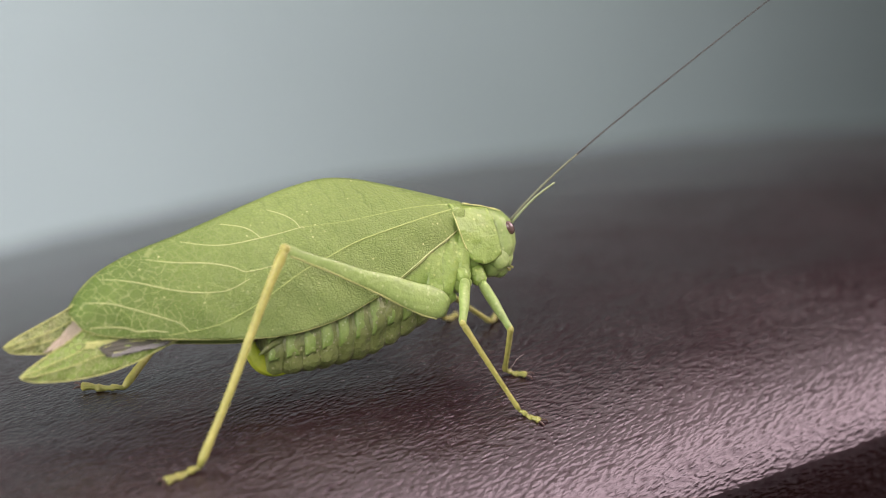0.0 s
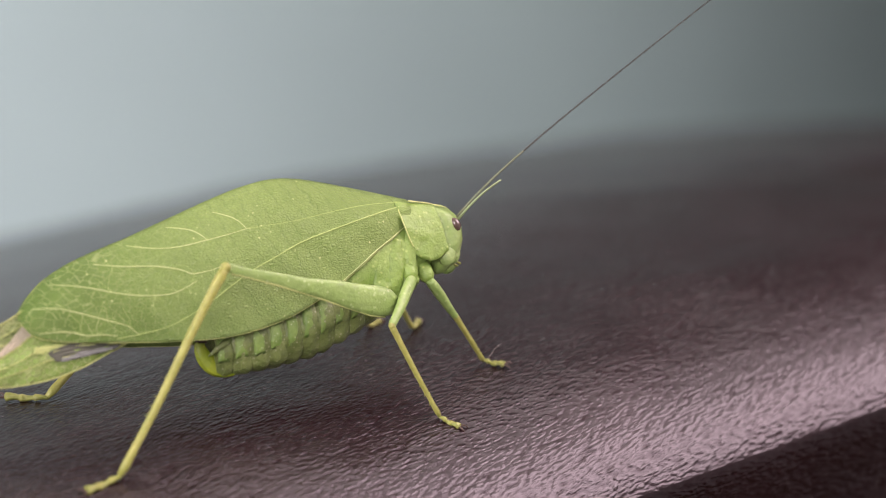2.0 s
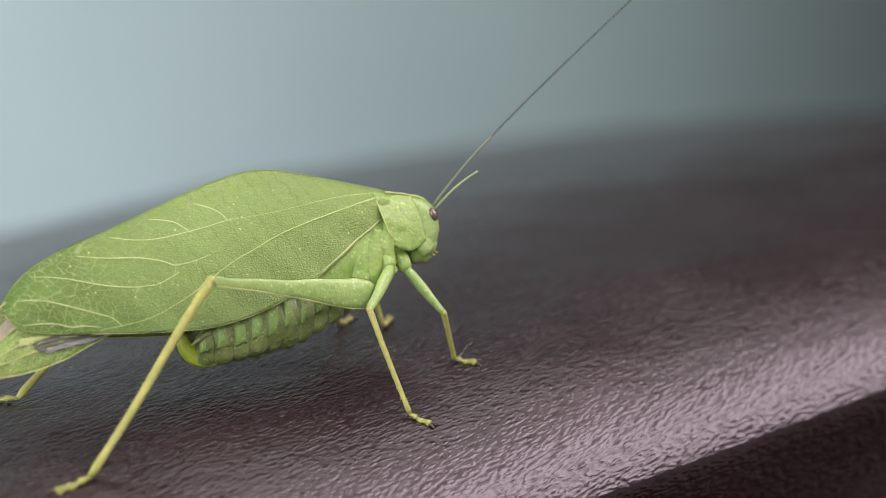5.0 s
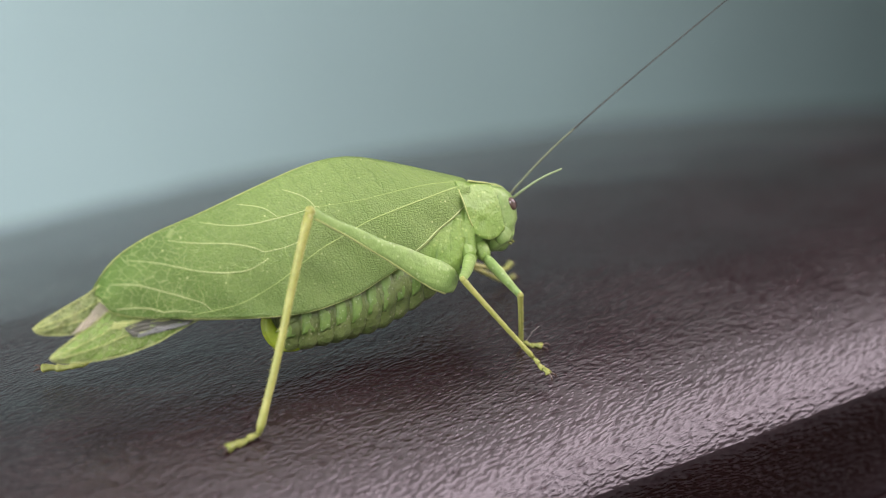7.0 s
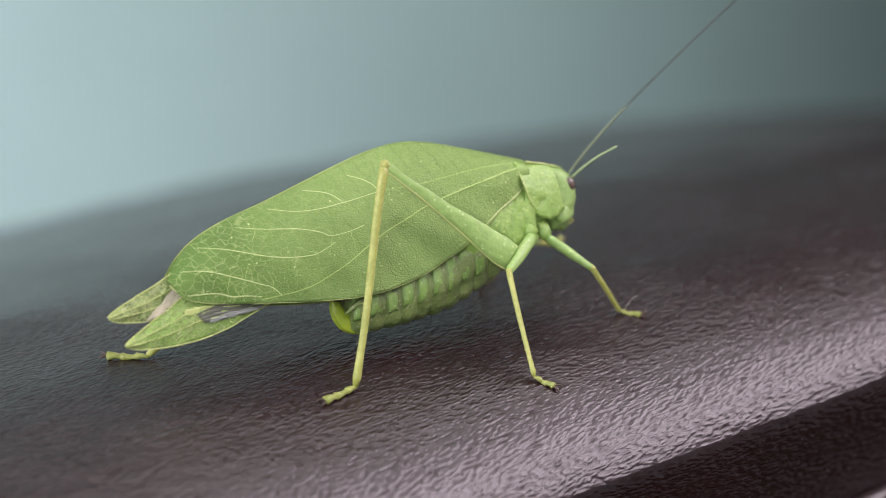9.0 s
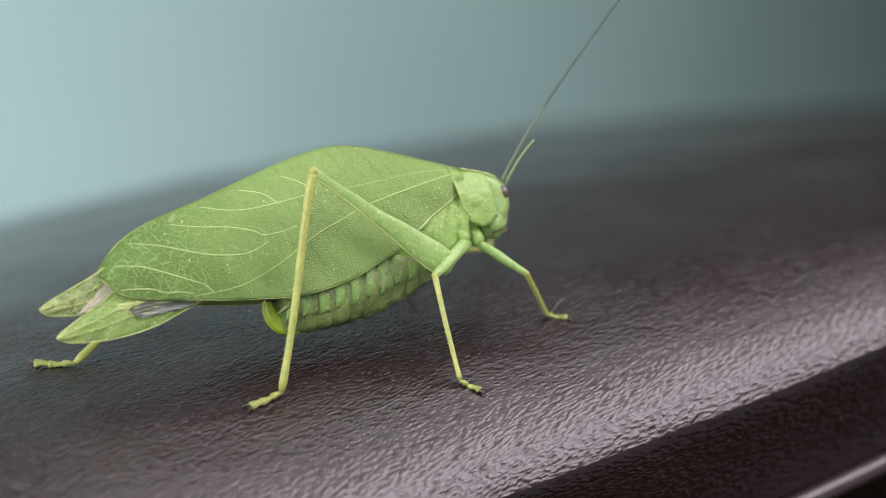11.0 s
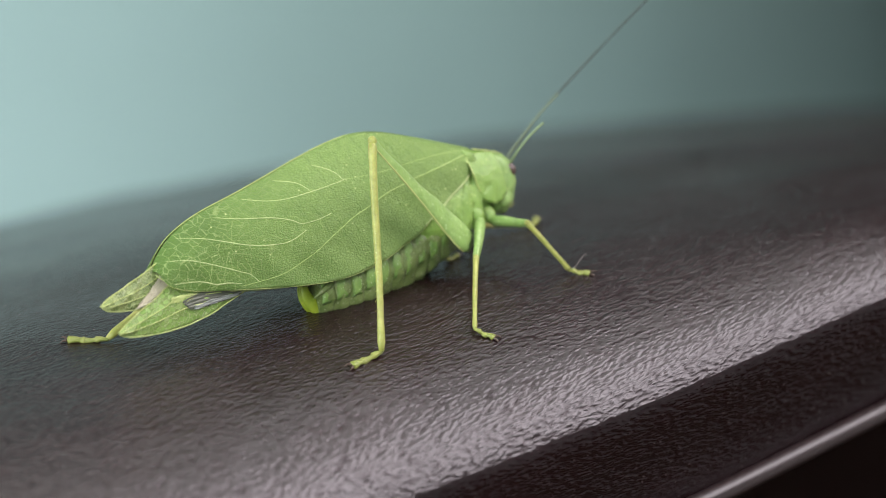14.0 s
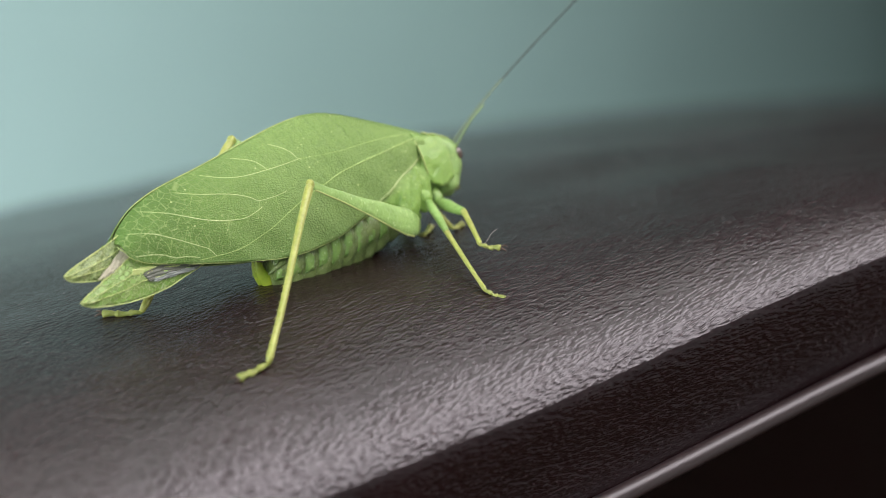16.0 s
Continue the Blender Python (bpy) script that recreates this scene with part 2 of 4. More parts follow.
def smooth_line(points, n):
    """n points on a rounded line through the given ones."""
    pts = [Vector(p) for p in points]
    cum = [0.0]
    for a, b in zip(pts, pts[1:]):
        cum.append(cum[-1] + (b - a).length)
    out = []
    for i in range(n):
        s = cum[-1] * i / (n - 1)
        k = max(j for j in range(len(pts) - 1) if cum[j] <= s + 1e-12)
        u = (s - cum[k]) / max(1e-9, cum[k + 1] - cum[k])
        p0, p1, p2, p3 = pts[max(0, k - 1)], pts[k], pts[k + 1], pts[min(len(pts) - 1, k + 2)]
        out.append(0.5 * ((2 * p1) + (p2 - p0) * u + (2 * p0 - 5 * p1 + 4 * p2 - p3) * u * u + (3 * p1 - p0 - 3 * p2 + p3) * u ** 3))
    return out


def tube(bm, points, radii, sides=8, flat=1.0, side=Vector((0, 1, 0))):
    """A tapering tube along points; flat squeezes it along side."""
    loops = []
    for i, p in enumerate(points):
        p = Vector(p)
        d = (Vector(points[min(i + 1, len(points) - 1)]) - Vector(points[max(i - 1, 0)])).normalized()
        s = (side - d * side.dot(d))
        s = s.normalized() if s.length > 1e-6 else d.orthogonal().normalized()
        u = d.cross(s)
        loops.append([p + (s * math.cos(a) * flat + u * math.sin(a)) * radii[i] for a in (2 * math.pi * j / sides for j in range(sides))])
    rings(bm, loops)


def ball(bm, centre, radii, tilt=0.0, sub=3):
    made = bmesh.ops.create_icosphere(bm, subdivisions=sub, radius=1.0)["verts"]
    bmesh.ops.scale(bm, vec=radii, verts=made)
    bmesh.ops.rotate(bm, cent=(0, 0, 0), matrix=Matrix.Rotation(radians(tilt), 3, "Y"), verts=made)
    bmesh.ops.translate(bm, vec=centre, verts=made)


def thicken(bm, depth):
    """Gives a sheet a back side."""
    bmesh.ops.recalc_face_normals(bm, faces=bm.faces)
    bm.normal_update()
    bmesh.ops.solidify(bm, geom=bm.faces[:], thickness=depth)


def to_metres(bm):
    bmesh.ops.scale(bm, vec=(MM, MM, MM), verts=bm.verts)
    return bm

# ---------------------------------------------------------------- the room
X0, X1, Y0, Y1, TOP, WALL = -2.2, 1.02, -2.6, 3.0, 2.6, 0.14


def slab(name, label, material, *boxes):
    bm = bmesh.new()
    for b in boxes:
        box(bm, *b)
    ob = new(name, mesh_of(name, bm, material, False))
    return tagged(ob, label, name.split("_")[0], kind="structure")


slab("floor", "dark wooden floor boards of the room", BOARDS, (X0, X1, Y0, Y1, -0.1, 0.0))
slab("ceiling", "plain grey painted ceiling", GREY, (X0 - WALL, X1 + WALL, Y0 - WALL, Y1 + WALL, TOP, TOP + 0.12))
slab("wall_north", "pale teal painted wall", TEAL, (X0 - WALL, X1 + WALL, Y1, Y1 + WALL, -0.1, TOP))
slab("wall_east", "grey painted wall with a high window", GREY,
     (X1, X1 + WALL, Y0, -0.72, -0.1, TOP), (X1, X1 + WALL, 0.90, Y1, -0.1, TOP),
     (X1, X1 + WALL, -0.72, 0.90, -0.1, 1.20), (X1, X1 + WALL, -0.72, 0.90, 2.52, TOP))
slab("wall_south", "grey painted wall, out of view, with an added window opening", GREY,
     (X0 - WALL, -1.35, Y0 - WALL, Y0, -0.1, TOP), (0.05, X1 + WALL, Y0 - WALL, Y0, -0.1, TOP),
     (-1.35, 0.05, Y0 - WALL, Y0, -0.1, 0.9), (-1.35, 0.05, Y0 - WALL, Y0, 2.3, TOP))
slab("wall_west", "grey painted wall, out of view, with an added window opening", GREY,
     (X0 - WALL, X0, Y0, -1.5, -0.1, TOP), (X0 - WALL, X0, -0.4, Y1, -0.1, TOP),
     (X0 - WALL, X0, -1.5, -0.4, -0.1, 0.85), (X0 - WALL, X0, -1.5, -0.4, 2.15, TOP))


def window(name, x0, x1, y0, y1, z0, z1, along_x):
    """A window frame in its opening, out of view, added for a lamp."""
    t = 0.05
    bm = bmesh.new()
    if along_x:
        for b in ((x0, x0 + t, y0, y1, z0, z1), (x1 - t, x1, y0, y1, z0, z1), (x0 + t, x1 - t, y0, y1, z0, z0 + t), (x0 + t, x1 - t, y0, y1, z1 - t, z1)):
            box(bm, *b, bevel=0.004)
    else:
        for b in ((x0, x1, y0, y0 + t, z0, z1), (x0, x1, y1 - t, y1, z0, z1), (x0, x1, y0 + t, y1 - t, z0, z0 + t), (x0, x1, y0 + t, y1 - t, z1 - t, z1)):
            box(bm, *b, bevel=0.004)
    ob = new(name, mesh_of(name, bm, WHITE, False))
    return tagged(ob, "white painted window frame, out of view, added for a lamp", "window", kind="structure")


window("window_1", X1 + 0.04, X1 + 0.1, -0.72, 0.90, 1.20, 2.52, False)
window("added_window_south", -1.35, 0.05, Y0 - 0.1, Y0 - 0.04, 0.9, 2.3, True)
window("added_window_west", X0 - 0.1, X0 - 0.04, -1.5, -0.4, 0.85, 2.15, False)


def rounded_backdrop(x, y, r):
    """A teal backdrop in the form of a round pillar with a slim base ring, added for its shading."""
    bm = bmesh.new()
    loops = []
    for z, rr in ((0.0, r + 0.015), (0.08, r + 0.015), (0.09, r), (TOP, r)):
        loops.append([(x + rr * math.cos(a), y + rr * math.sin(a), z) for a in (2 * math.pi * i / 96 for i in range(96))])
    rings(bm, loops)
    ob = new("pillar", mesh_of("pillar", bm, TEAL))
    return tagged(ob, "pale teal backdrop behind the sofa, rounded so its brightness falls off to the right", "pillar", kind="structure")


# Roundness made up so the backdrop's tone falls off to the right.
rounded_backdrop(-0.345, 2.02, 0.66)


def light_blocker(x0, x1, y0, y1, h):
    """A dark two-door cupboard on a plinth, out of view, added to block light."""
    ob = tagged(new("light_blocker"), "dark cabinet out of view, added to shade the right side of the teal backdrop", "cabinet")
    bm = bmesh.new()
    box(bm, x0, x1, y0 + 0.02, y1, 0.08, h, 0.004)
    part("body", bm, BLACKWOOD, ob, smooth=False)
    bm = bmesh.new()
    box(bm, x0 + 0.02, x1 - 0.02, y0 + 0.05, y1, 0.0, 0.08)
    part("plinth", bm, BLACKWOOD, ob, smooth=False)
    mid = (x0 + x1) / 2
    for a, b, k in ((x0, mid - 0.002, mid - 0.05), (mid + 0.002, x1, mid + 0.05)):
        bm = bmesh.new()
        box(bm, a, b, y0, y0 + 0.018, 0.085, h - 0.005, 0.003)
        door = part("door", bm, BLACKWOOD, ob, smooth=False)
        bm = bmesh.new()
        tube(bm, [(k, y0 + 0.002, 0.98), (k, y0 - 0.03, 0.99), (k, y0 - 0.03, 1.17), (k, y0 + 0.002, 1.18)], [0.006] * 4, 8)
        part("handle", bm, CLAW, door)


# Out of view; keeps the east light off the backdrop's right side.
light_blocker(0.33, 1.0, 1.00, 1.45, 2.0)

# ---------------------------------------------------------------- the leather sofa arm
VIEW_AXES = pose(0, -0.41, 0.80, -8.0)      # the camera's axes: x right, y away, z up; arm fitted to its view


def ease(v):
    v = min(1.0, max(0.0, v))
    return v * v * (3 - 2 * v)


def front_edge(a):
    return 0.07209 - 0.37395 * a - 0.0030 * ease((a - 0.09) / 0.08)


def ragged(a):
    """Unevenness that the grain gives the crease."""
    return 0.00020 * noise.noise(Vector((a * 430, 3.1, 0))) + 0.00010 * noise.noise(Vector((a * 1300, 7.7, 0)))


def crest(a):
    return 0.518 * a * a - 0.13764 * a - 0.02435


def arm_point(a, turn, out=0.0):
    """A point of the arm's skin, shaped to fit the camera's view: a is the sideways slope of the sight line, turn
    (degrees) goes from the front edge over the crest to the back.
    """
    th = radians(5.0 + turn * 0.97)
    ac = max(-0.30, min(0.34, a))
    e, c = front_edge(a), crest(ac) - 0.30 * (a - ac)
    depth = 0.4292 + 0.2994 * a + (0.140 + out) * (1 - math.cos(th)) + 0.26 * max(0.0, th - 1.0) ** 2
    full = min(1.5, max(0.65, 0.5 + 0.5 * (e - c) / 0.094))
    b = e + (c - e) * (1 - (1 - (math.sin(th) - 0.0872) / 0.9128) ** (1 / full))
    b += ragged(a) * math.exp(-turn / 1.5)
    return Vector((a * depth, depth, -b * depth))


def swell(p):
    """Soft unevenness of the stretched hide."""
    q = p * 55
    r = p * 190
    return 0.00055 * noise.noise(q) + 0.00016 * noise.noise(Vector((r.x * 0.5, r.y, r.z)))


def grid_mesh(rows):
    """A sheet through rows of points, with its own lengths (metres) as texture coordinates."""
    bm = bmesh.new()
    made = rings(bm, rows, close=False)
    layer = bm.loops.layers.uv.new("lengths")
    along, across, at = [0.0], [0.0], {}
    mid = len(rows) // 2
    for a, b in zip(rows[mid], rows[mid][1:]):
        along.append(along[-1] + (b - a).length)
    mid = len(rows[0]) // 2
    for a, b in zip(rows, rows[1:]):
        across.append(across[-1] + (b[mid] - a[mid]).length)
    for j, row in enumerate(made):
        for i, v in enumerate(row):
            at[v] = (along[i], across[j])
    for f in bm.faces:
        for loop in f.loops:
            loop[layer].uv = at[loop.vert]
    return bm


SPAN = [-0.42 + 0.28 * i / 70 for i in range(70)] + [-0.14 + 0.29 * i / 480 for i in range(480)] + [0.15 + 0.35 * i / 80 for i in range(81)]
sofa = new("leather_sofa")
tagged(sofa, "dark brown leather sofa with a rounded sloping arm and welted edge", "sofa")


def arm_top():
    rows = []
    for j in range(111):
        turn = 168.0 * (j / 110) ** 1.8
        row = []
        for a in SPAN:
            p = VIEW_AXES @ arm_point(a, turn)
            p.z += swell(p) * min(1, turn / 30)
            row.append(p)
        rows.append(row)
    part("arm_top", grid_mesh(rows), LEATHER, sofa, "soft dark leather stretched over the rounded arm")


def welt_line(a):
    """The line on which the piping lies."""
    return 0.10325 - 0.41301 * a - 0.0046 * ease((a - 0.09) / 0.10)


def arm_front():
    """The band between the front edge and the piping, turned under."""
    rows = []
    for j in range(49):
        u = (j / 48) ** 1.6
        row = []
        for a in SPAN:
            depth = 0.4297 + 0.2994 * a + 0.0115 * (math.hypot(u, 0.13) - 0.13) / 0.8784
            b = front_edge(a) * (1 - u) + welt_line(a) * u + ragged(a) * math.exp(-u * 14)
            p = VIEW_AXES @ Vector((a * depth, depth, -b * depth))
            p.y += swell(p) * min(1, u * 1.5)
            row.append(p)
        rows.append(row)
    part("arm_front", grid_mesh(rows[::-1]), LEATHER, sofa)


def piping():
    pts = []
    for a in SPAN[::3]:
        depth = 0.4402 + 0.2994 * a
        pts.append(VIEW_AXES @ Vector((a * depth, depth, -(welt_line(a) + 0.0016) * depth)))
    bm = bmesh.new()
    tube(bm, pts, [0.0012] * len(pts), 12)
    part("piping", bm, PIPING, sofa, "thin glossy leather welt along the arm")


def arm_base():
    """The upright panel under the arm, down to the floor, and the back of the arm."""
    front, back = [], []
    for a in SPAN[::6]:
        depth = 0.4515 + 0.2994 * a
        p = VIEW_AXES @ Vector((a * depth, depth, -(welt_line(a) + 0.002) * depth))
        front.append(p)
        back.append(VIEW_AXES @ arm_point(a, 168.0))
    rows = [[Vector((p.x, p.y + 0.22, 0.0)) for p in front], [Vector((p.x, p.y + 0.22, p.z - 0.03)) for p in front], front]
    part("arm_panel", grid_mesh(rows), LEATHER, sofa)
    rows = [back, [Vector((p.x, p.y + 0.004, 0.0)) for p in back]]
    part("back_panel", grid_mesh(rows), LEATHER, sofa)


arm_top()
arm_front()
piping()
arm_base()

# ---------------------------------------------------------------- the katydid
# Body axes in mm: x forward, y to its left, z up.
katydid = new("katydid")
tagged(katydid, "green leaf-winged katydid walking on the dark leather", "katydid")


def wing_top(u):
    """Height of the wing's upper margin at u."""
    return float(np.interp(u, WT[0], WT[1]))


def wing_low(u):
    return float(np.interp(u, WL[0], WL[1]))


top_line = smooth_line([(8.6, 0, 5.8), (5.0, 0, 7.5), (0.4, 0, 9.6), (-2.6, 0, 10.8), (-5.5, 0, 11.45), (-9.0, 0, 11.4), (-12.4, 0, 10.95), (-16.0, 0, 10.35), (-21.5, 0, 9.4), (-27.3, 0, 8.55), (-31.0, 0, 7.5), (-33.2, 0, 6.3), (-34.7, 0, 5.0), (-35.4, 0, 4.1)], 120)
low_line = smooth_line([(7.5, 0, 3.3), (2.4, 0, 1.05), (-1.9, 0, -1.0), (-6.0, 0, -2.35), (-9.2, 0, -3.05), (-12.9, 0, -3.3), (-16.0, 0, -3.1), (-19.5, 0, -2.45), (-23.6, 0, -1.5), (-28.0, 0, -0.35), (-32.2, 0, 0.85), (-34.4, 0, 1.9), (-35.2, 0, 2.9), (-35.5, 0, 4.0)], 120)
WT = (np.array([p.x for p in top_line][::-1]), np.array([p.z for p in top_line][::-1]))
WL = (np.array([p.x for p in low_line][::-1]), np.array([p.z for p in low_line][::-1]))


def wing_side(u, w):
    """How far the wing stands out sideways at (u, w)."""
    hi, lo = wing_top(u), wing_low(u)
    k = min(1.0, max(0.0, (hi - w) / max(0.3, hi - lo)))
    base = 0.35 + 3.45 * math.sin(math.pi * 0.5 * min(1.0, k * 1.5)) ** 0.8
    base *= 1 - 0.30 * min(1.0, max(0.0, (u - 1.0) / 7.0)) ** 1.5
    rear = min(1.0, max(0.0, (-u - 14) / 22))
    return base * (1 - 0.45 * rear) + 0.1 * rear + 0.16 * math.sin(u * 1.1 + w) * k - 0.5 * max(0, k - 0.75)


def forewing(side, label):
    rng = random.Random(11)
    loops = []
    for t, l in zip(top_line, low_line):
        row = []
        for j in range(41):
            k = j / 40
            u, w = t.x + (l.x - t.x) * k, t.z + (l.z - t.z) * k
            row.append((u, side * wing_side(u, w), w))
        loops.append(row)
    bm = bmesh.new()
    rings(bm, loops, close=False)
    thicken(bm, 0.12)
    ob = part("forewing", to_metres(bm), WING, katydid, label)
    veins = [
        [(8.0, 5.3), (4.5, 5.15), (1.2, 4.9), (-4.6, 4.3), (-8.7, 3.3), (-11.7, 2.5), (-16.7, 0.5), (-21.3, -0.6), (-26.4, -0.4)],
        [(7.4, 5.7), (3.5, 6.3), (-0.3, 6.5), (-4.9, 6.6), (-10.0, 7.1)],
        [(-10.0, 7.1), (-10.4, 8.0), (-11.2, 8.8), (-12.6, 9.7)], [(-14.3, 7.0), (-15.0, 8.0), (-16.0, 8.7), (-17.8, 9.4)],
        [(-13.2, 4.1), (-14.8, 3.9), (-17.0, 4.0), (-18.0, 4.7), (-20.3, 5.7), (-23.6, 6.6), (-26.4, 7.6)],
        [(-16.8, 3.2), (-19.2, 2.6), (-20.8, 2.75), (-22.8, 3.2), (-25.2, 4.1), (-28.7, 5.8), (-31.6, 6.8)],
        [(-24.1, -0.6), (-24.9, 0.5), (-26.1, 1.2), (-28.4, 2.5), (-31.5, 4.1), (-34.0, 4.8)],
        [(7.2, 3.2), (2.4, 1.2), (-1.7, -0.8)],
        [(-9.6, 7.1), (-10.0, 7.1), (-12.2, 7.0), (-14.3, 7.0), (-17.5, 7.1), (-19.9, 7.6), (-22.4, 8.6)],
        [(-26.4, -0.1), (-28.0, 0.45), (-29.3, 0.7), (-31.2, 1.6), (-34.2, 2.2)]]
    twigs = []
    for k, line in enumerate(veins):
        if k in (0, 1, 2, 3, 7, 8):
            continue
        spine = smooth_line([(u, 0, w) for u, w in line], 28)
        for i in range(3 + k % 2, 26, 4):
            d = (spine[i + 1] - spine[i]).normalized()
            for turn in (1, -1):
                if rng.random() < 0.45:
                    continue
                n = Vector((-d.z, 0, d.x)) * turn
                p, out_way, twig = spine[i].copy(), (n - d * 0.5 * (1 if d.x > 0 else -1)).normalized(), []
                for _ in range(rng.randint(3, 5)):
                    twig.append((p.x, p.z))
                    out_way = (out_way + Vector((rng.uniform(-0.7, 0.5), 0, rng.uniform(-0.5, 0.5)))).normalized()
                    p = p + out_way * rng.uniform(0.45, 0.75)
                if all(wing_low(u) + 0.3 < w < wing_top(u) - 0.3 and u > -34.6 for u, w in twig):
                    twigs.append(twig)
    for n, line in enumerate(veins):
        bm = bmesh.new()
        pts = [Vector((p.x, side * (wing_side(p.x, p.z) + 0.14), p.z)) for p in smooth_line([(u, 0, w) for u, w in line], 28)]
        r0 = 0.085 if n == 0 else 0.065 if n == 7 else 0.055 if n in (1, 8) else 0.058
        tube(bm, pts, [r0 * (1 - 0.55 * i / 27) if n < 2 else r0 * (0.55 + 0.45 * math.sin(math.pi * i / 27)) for i in range(28)], 6)
        part("vein", to_metres(bm), GROOVE if n < 2 else VEIN, ob)
    bm = bmesh.new()
    for line in twigs:
        pts = [Vector((p.x, side * (wing_side(p.x, p.z) + 0.125), p.z)) for p in smooth_line([(u, 0, w) for u, w in line], 10)]
        tube(bm, pts, [0.030 * (1 - 0.06 * i) for i in range(10)], 5)
    tagged(part("veinlets", to_metres(bm), GROOVE, ob), kind="stuff")
    bm = bmesh.new()
    edge = top_line[2:] + low_line[::-1][3:]
    tube(bm, [Vector((p.x, side * (wing_side(p.x, p.z) + 0.06), p.z)) for p in edge], [0.065 for i in range(len(edge))], 6)
    part("margin", to_metres(bm), MARGIN, ob, "pale yellow-green wing margin")
    return ob


def lobe(name, upper, lower, side, out, material, label):
    """A hindwing tip that stands out behind the forewings."""
    n = 40
    a, b = smooth_line([(u, 0, w) for u, w in upper], n), smooth_line([(u, 0, w) for u, w in lower], n)
    loops = []
    for i in range(n):
        row = []
        for j in range(13):
            p = a[i].lerp(b[i], j / 12)
            row.append((p.x, side * (out + 0.35 * math.sin(math.pi * j / 12) + 0.08 * math.sin(p.x * 2 + j)), p.z))
        loops.append(row)
    bm = bmesh.new()
    rings(bm, loops, close=False)
    thicken(bm, 0.08)
    ob = part(name, to_metres(bm), material, katydid, label)
    for k in (0.0, 0.35, 0.62, 1.0):
        bm = bmesh.new()
        pts = []
        for i in range(n):
            p = a[i].lerp(b[i], k)
            pts.append(Vector((p.x, side * (out + 0.10 + 0.35 * math.sin(math.pi * k) + 0.08 * math.sin(p.x * 2 + 12 * k)), p.z)))
        tube(bm, pts, [0.075 if k in (0.0, 1.0) else 0.06] * n, 6)
        part("vein", to_metres(bm), MARGIN, ob)
    return ob


def body_shell(name, sections, material, label="", parent=None, sides=28, rough=0.0):
    """Lofts egg-shaped cross-sections (u, centre w, half width, half height up, half height down, lean)."""
    loops = []
    for u, cw, hw, up, dn, lean in sections:
        row = []
        for i in range(sides):
            t = 2 * math.pi * i / sides
            y, z = math.sin(t), math.cos(t)
            h = up if z > 0 else dn
            p = Vector((u + lean * z, hw * math.copysign(abs(y) ** 0.9, y), cw + h * z))
            if rough:
                p += Vector((0, 1, 1)) * rough * noise.noise(p * 1.3)
            row.append(p)
        loops.append(row)
    bm = bmesh.new()
    rings(bm, loops)
    return part(name, to_metres(bm), material, parent or katydid, label)


def refine(sections, n):
    s = np.array(sections, float)
    x = np.linspace(0, len(s) - 1, n)
    return [[float(np.interp(v, range(len(s)), s[:, k])) for k in range(s.shape[1])] for v in x]


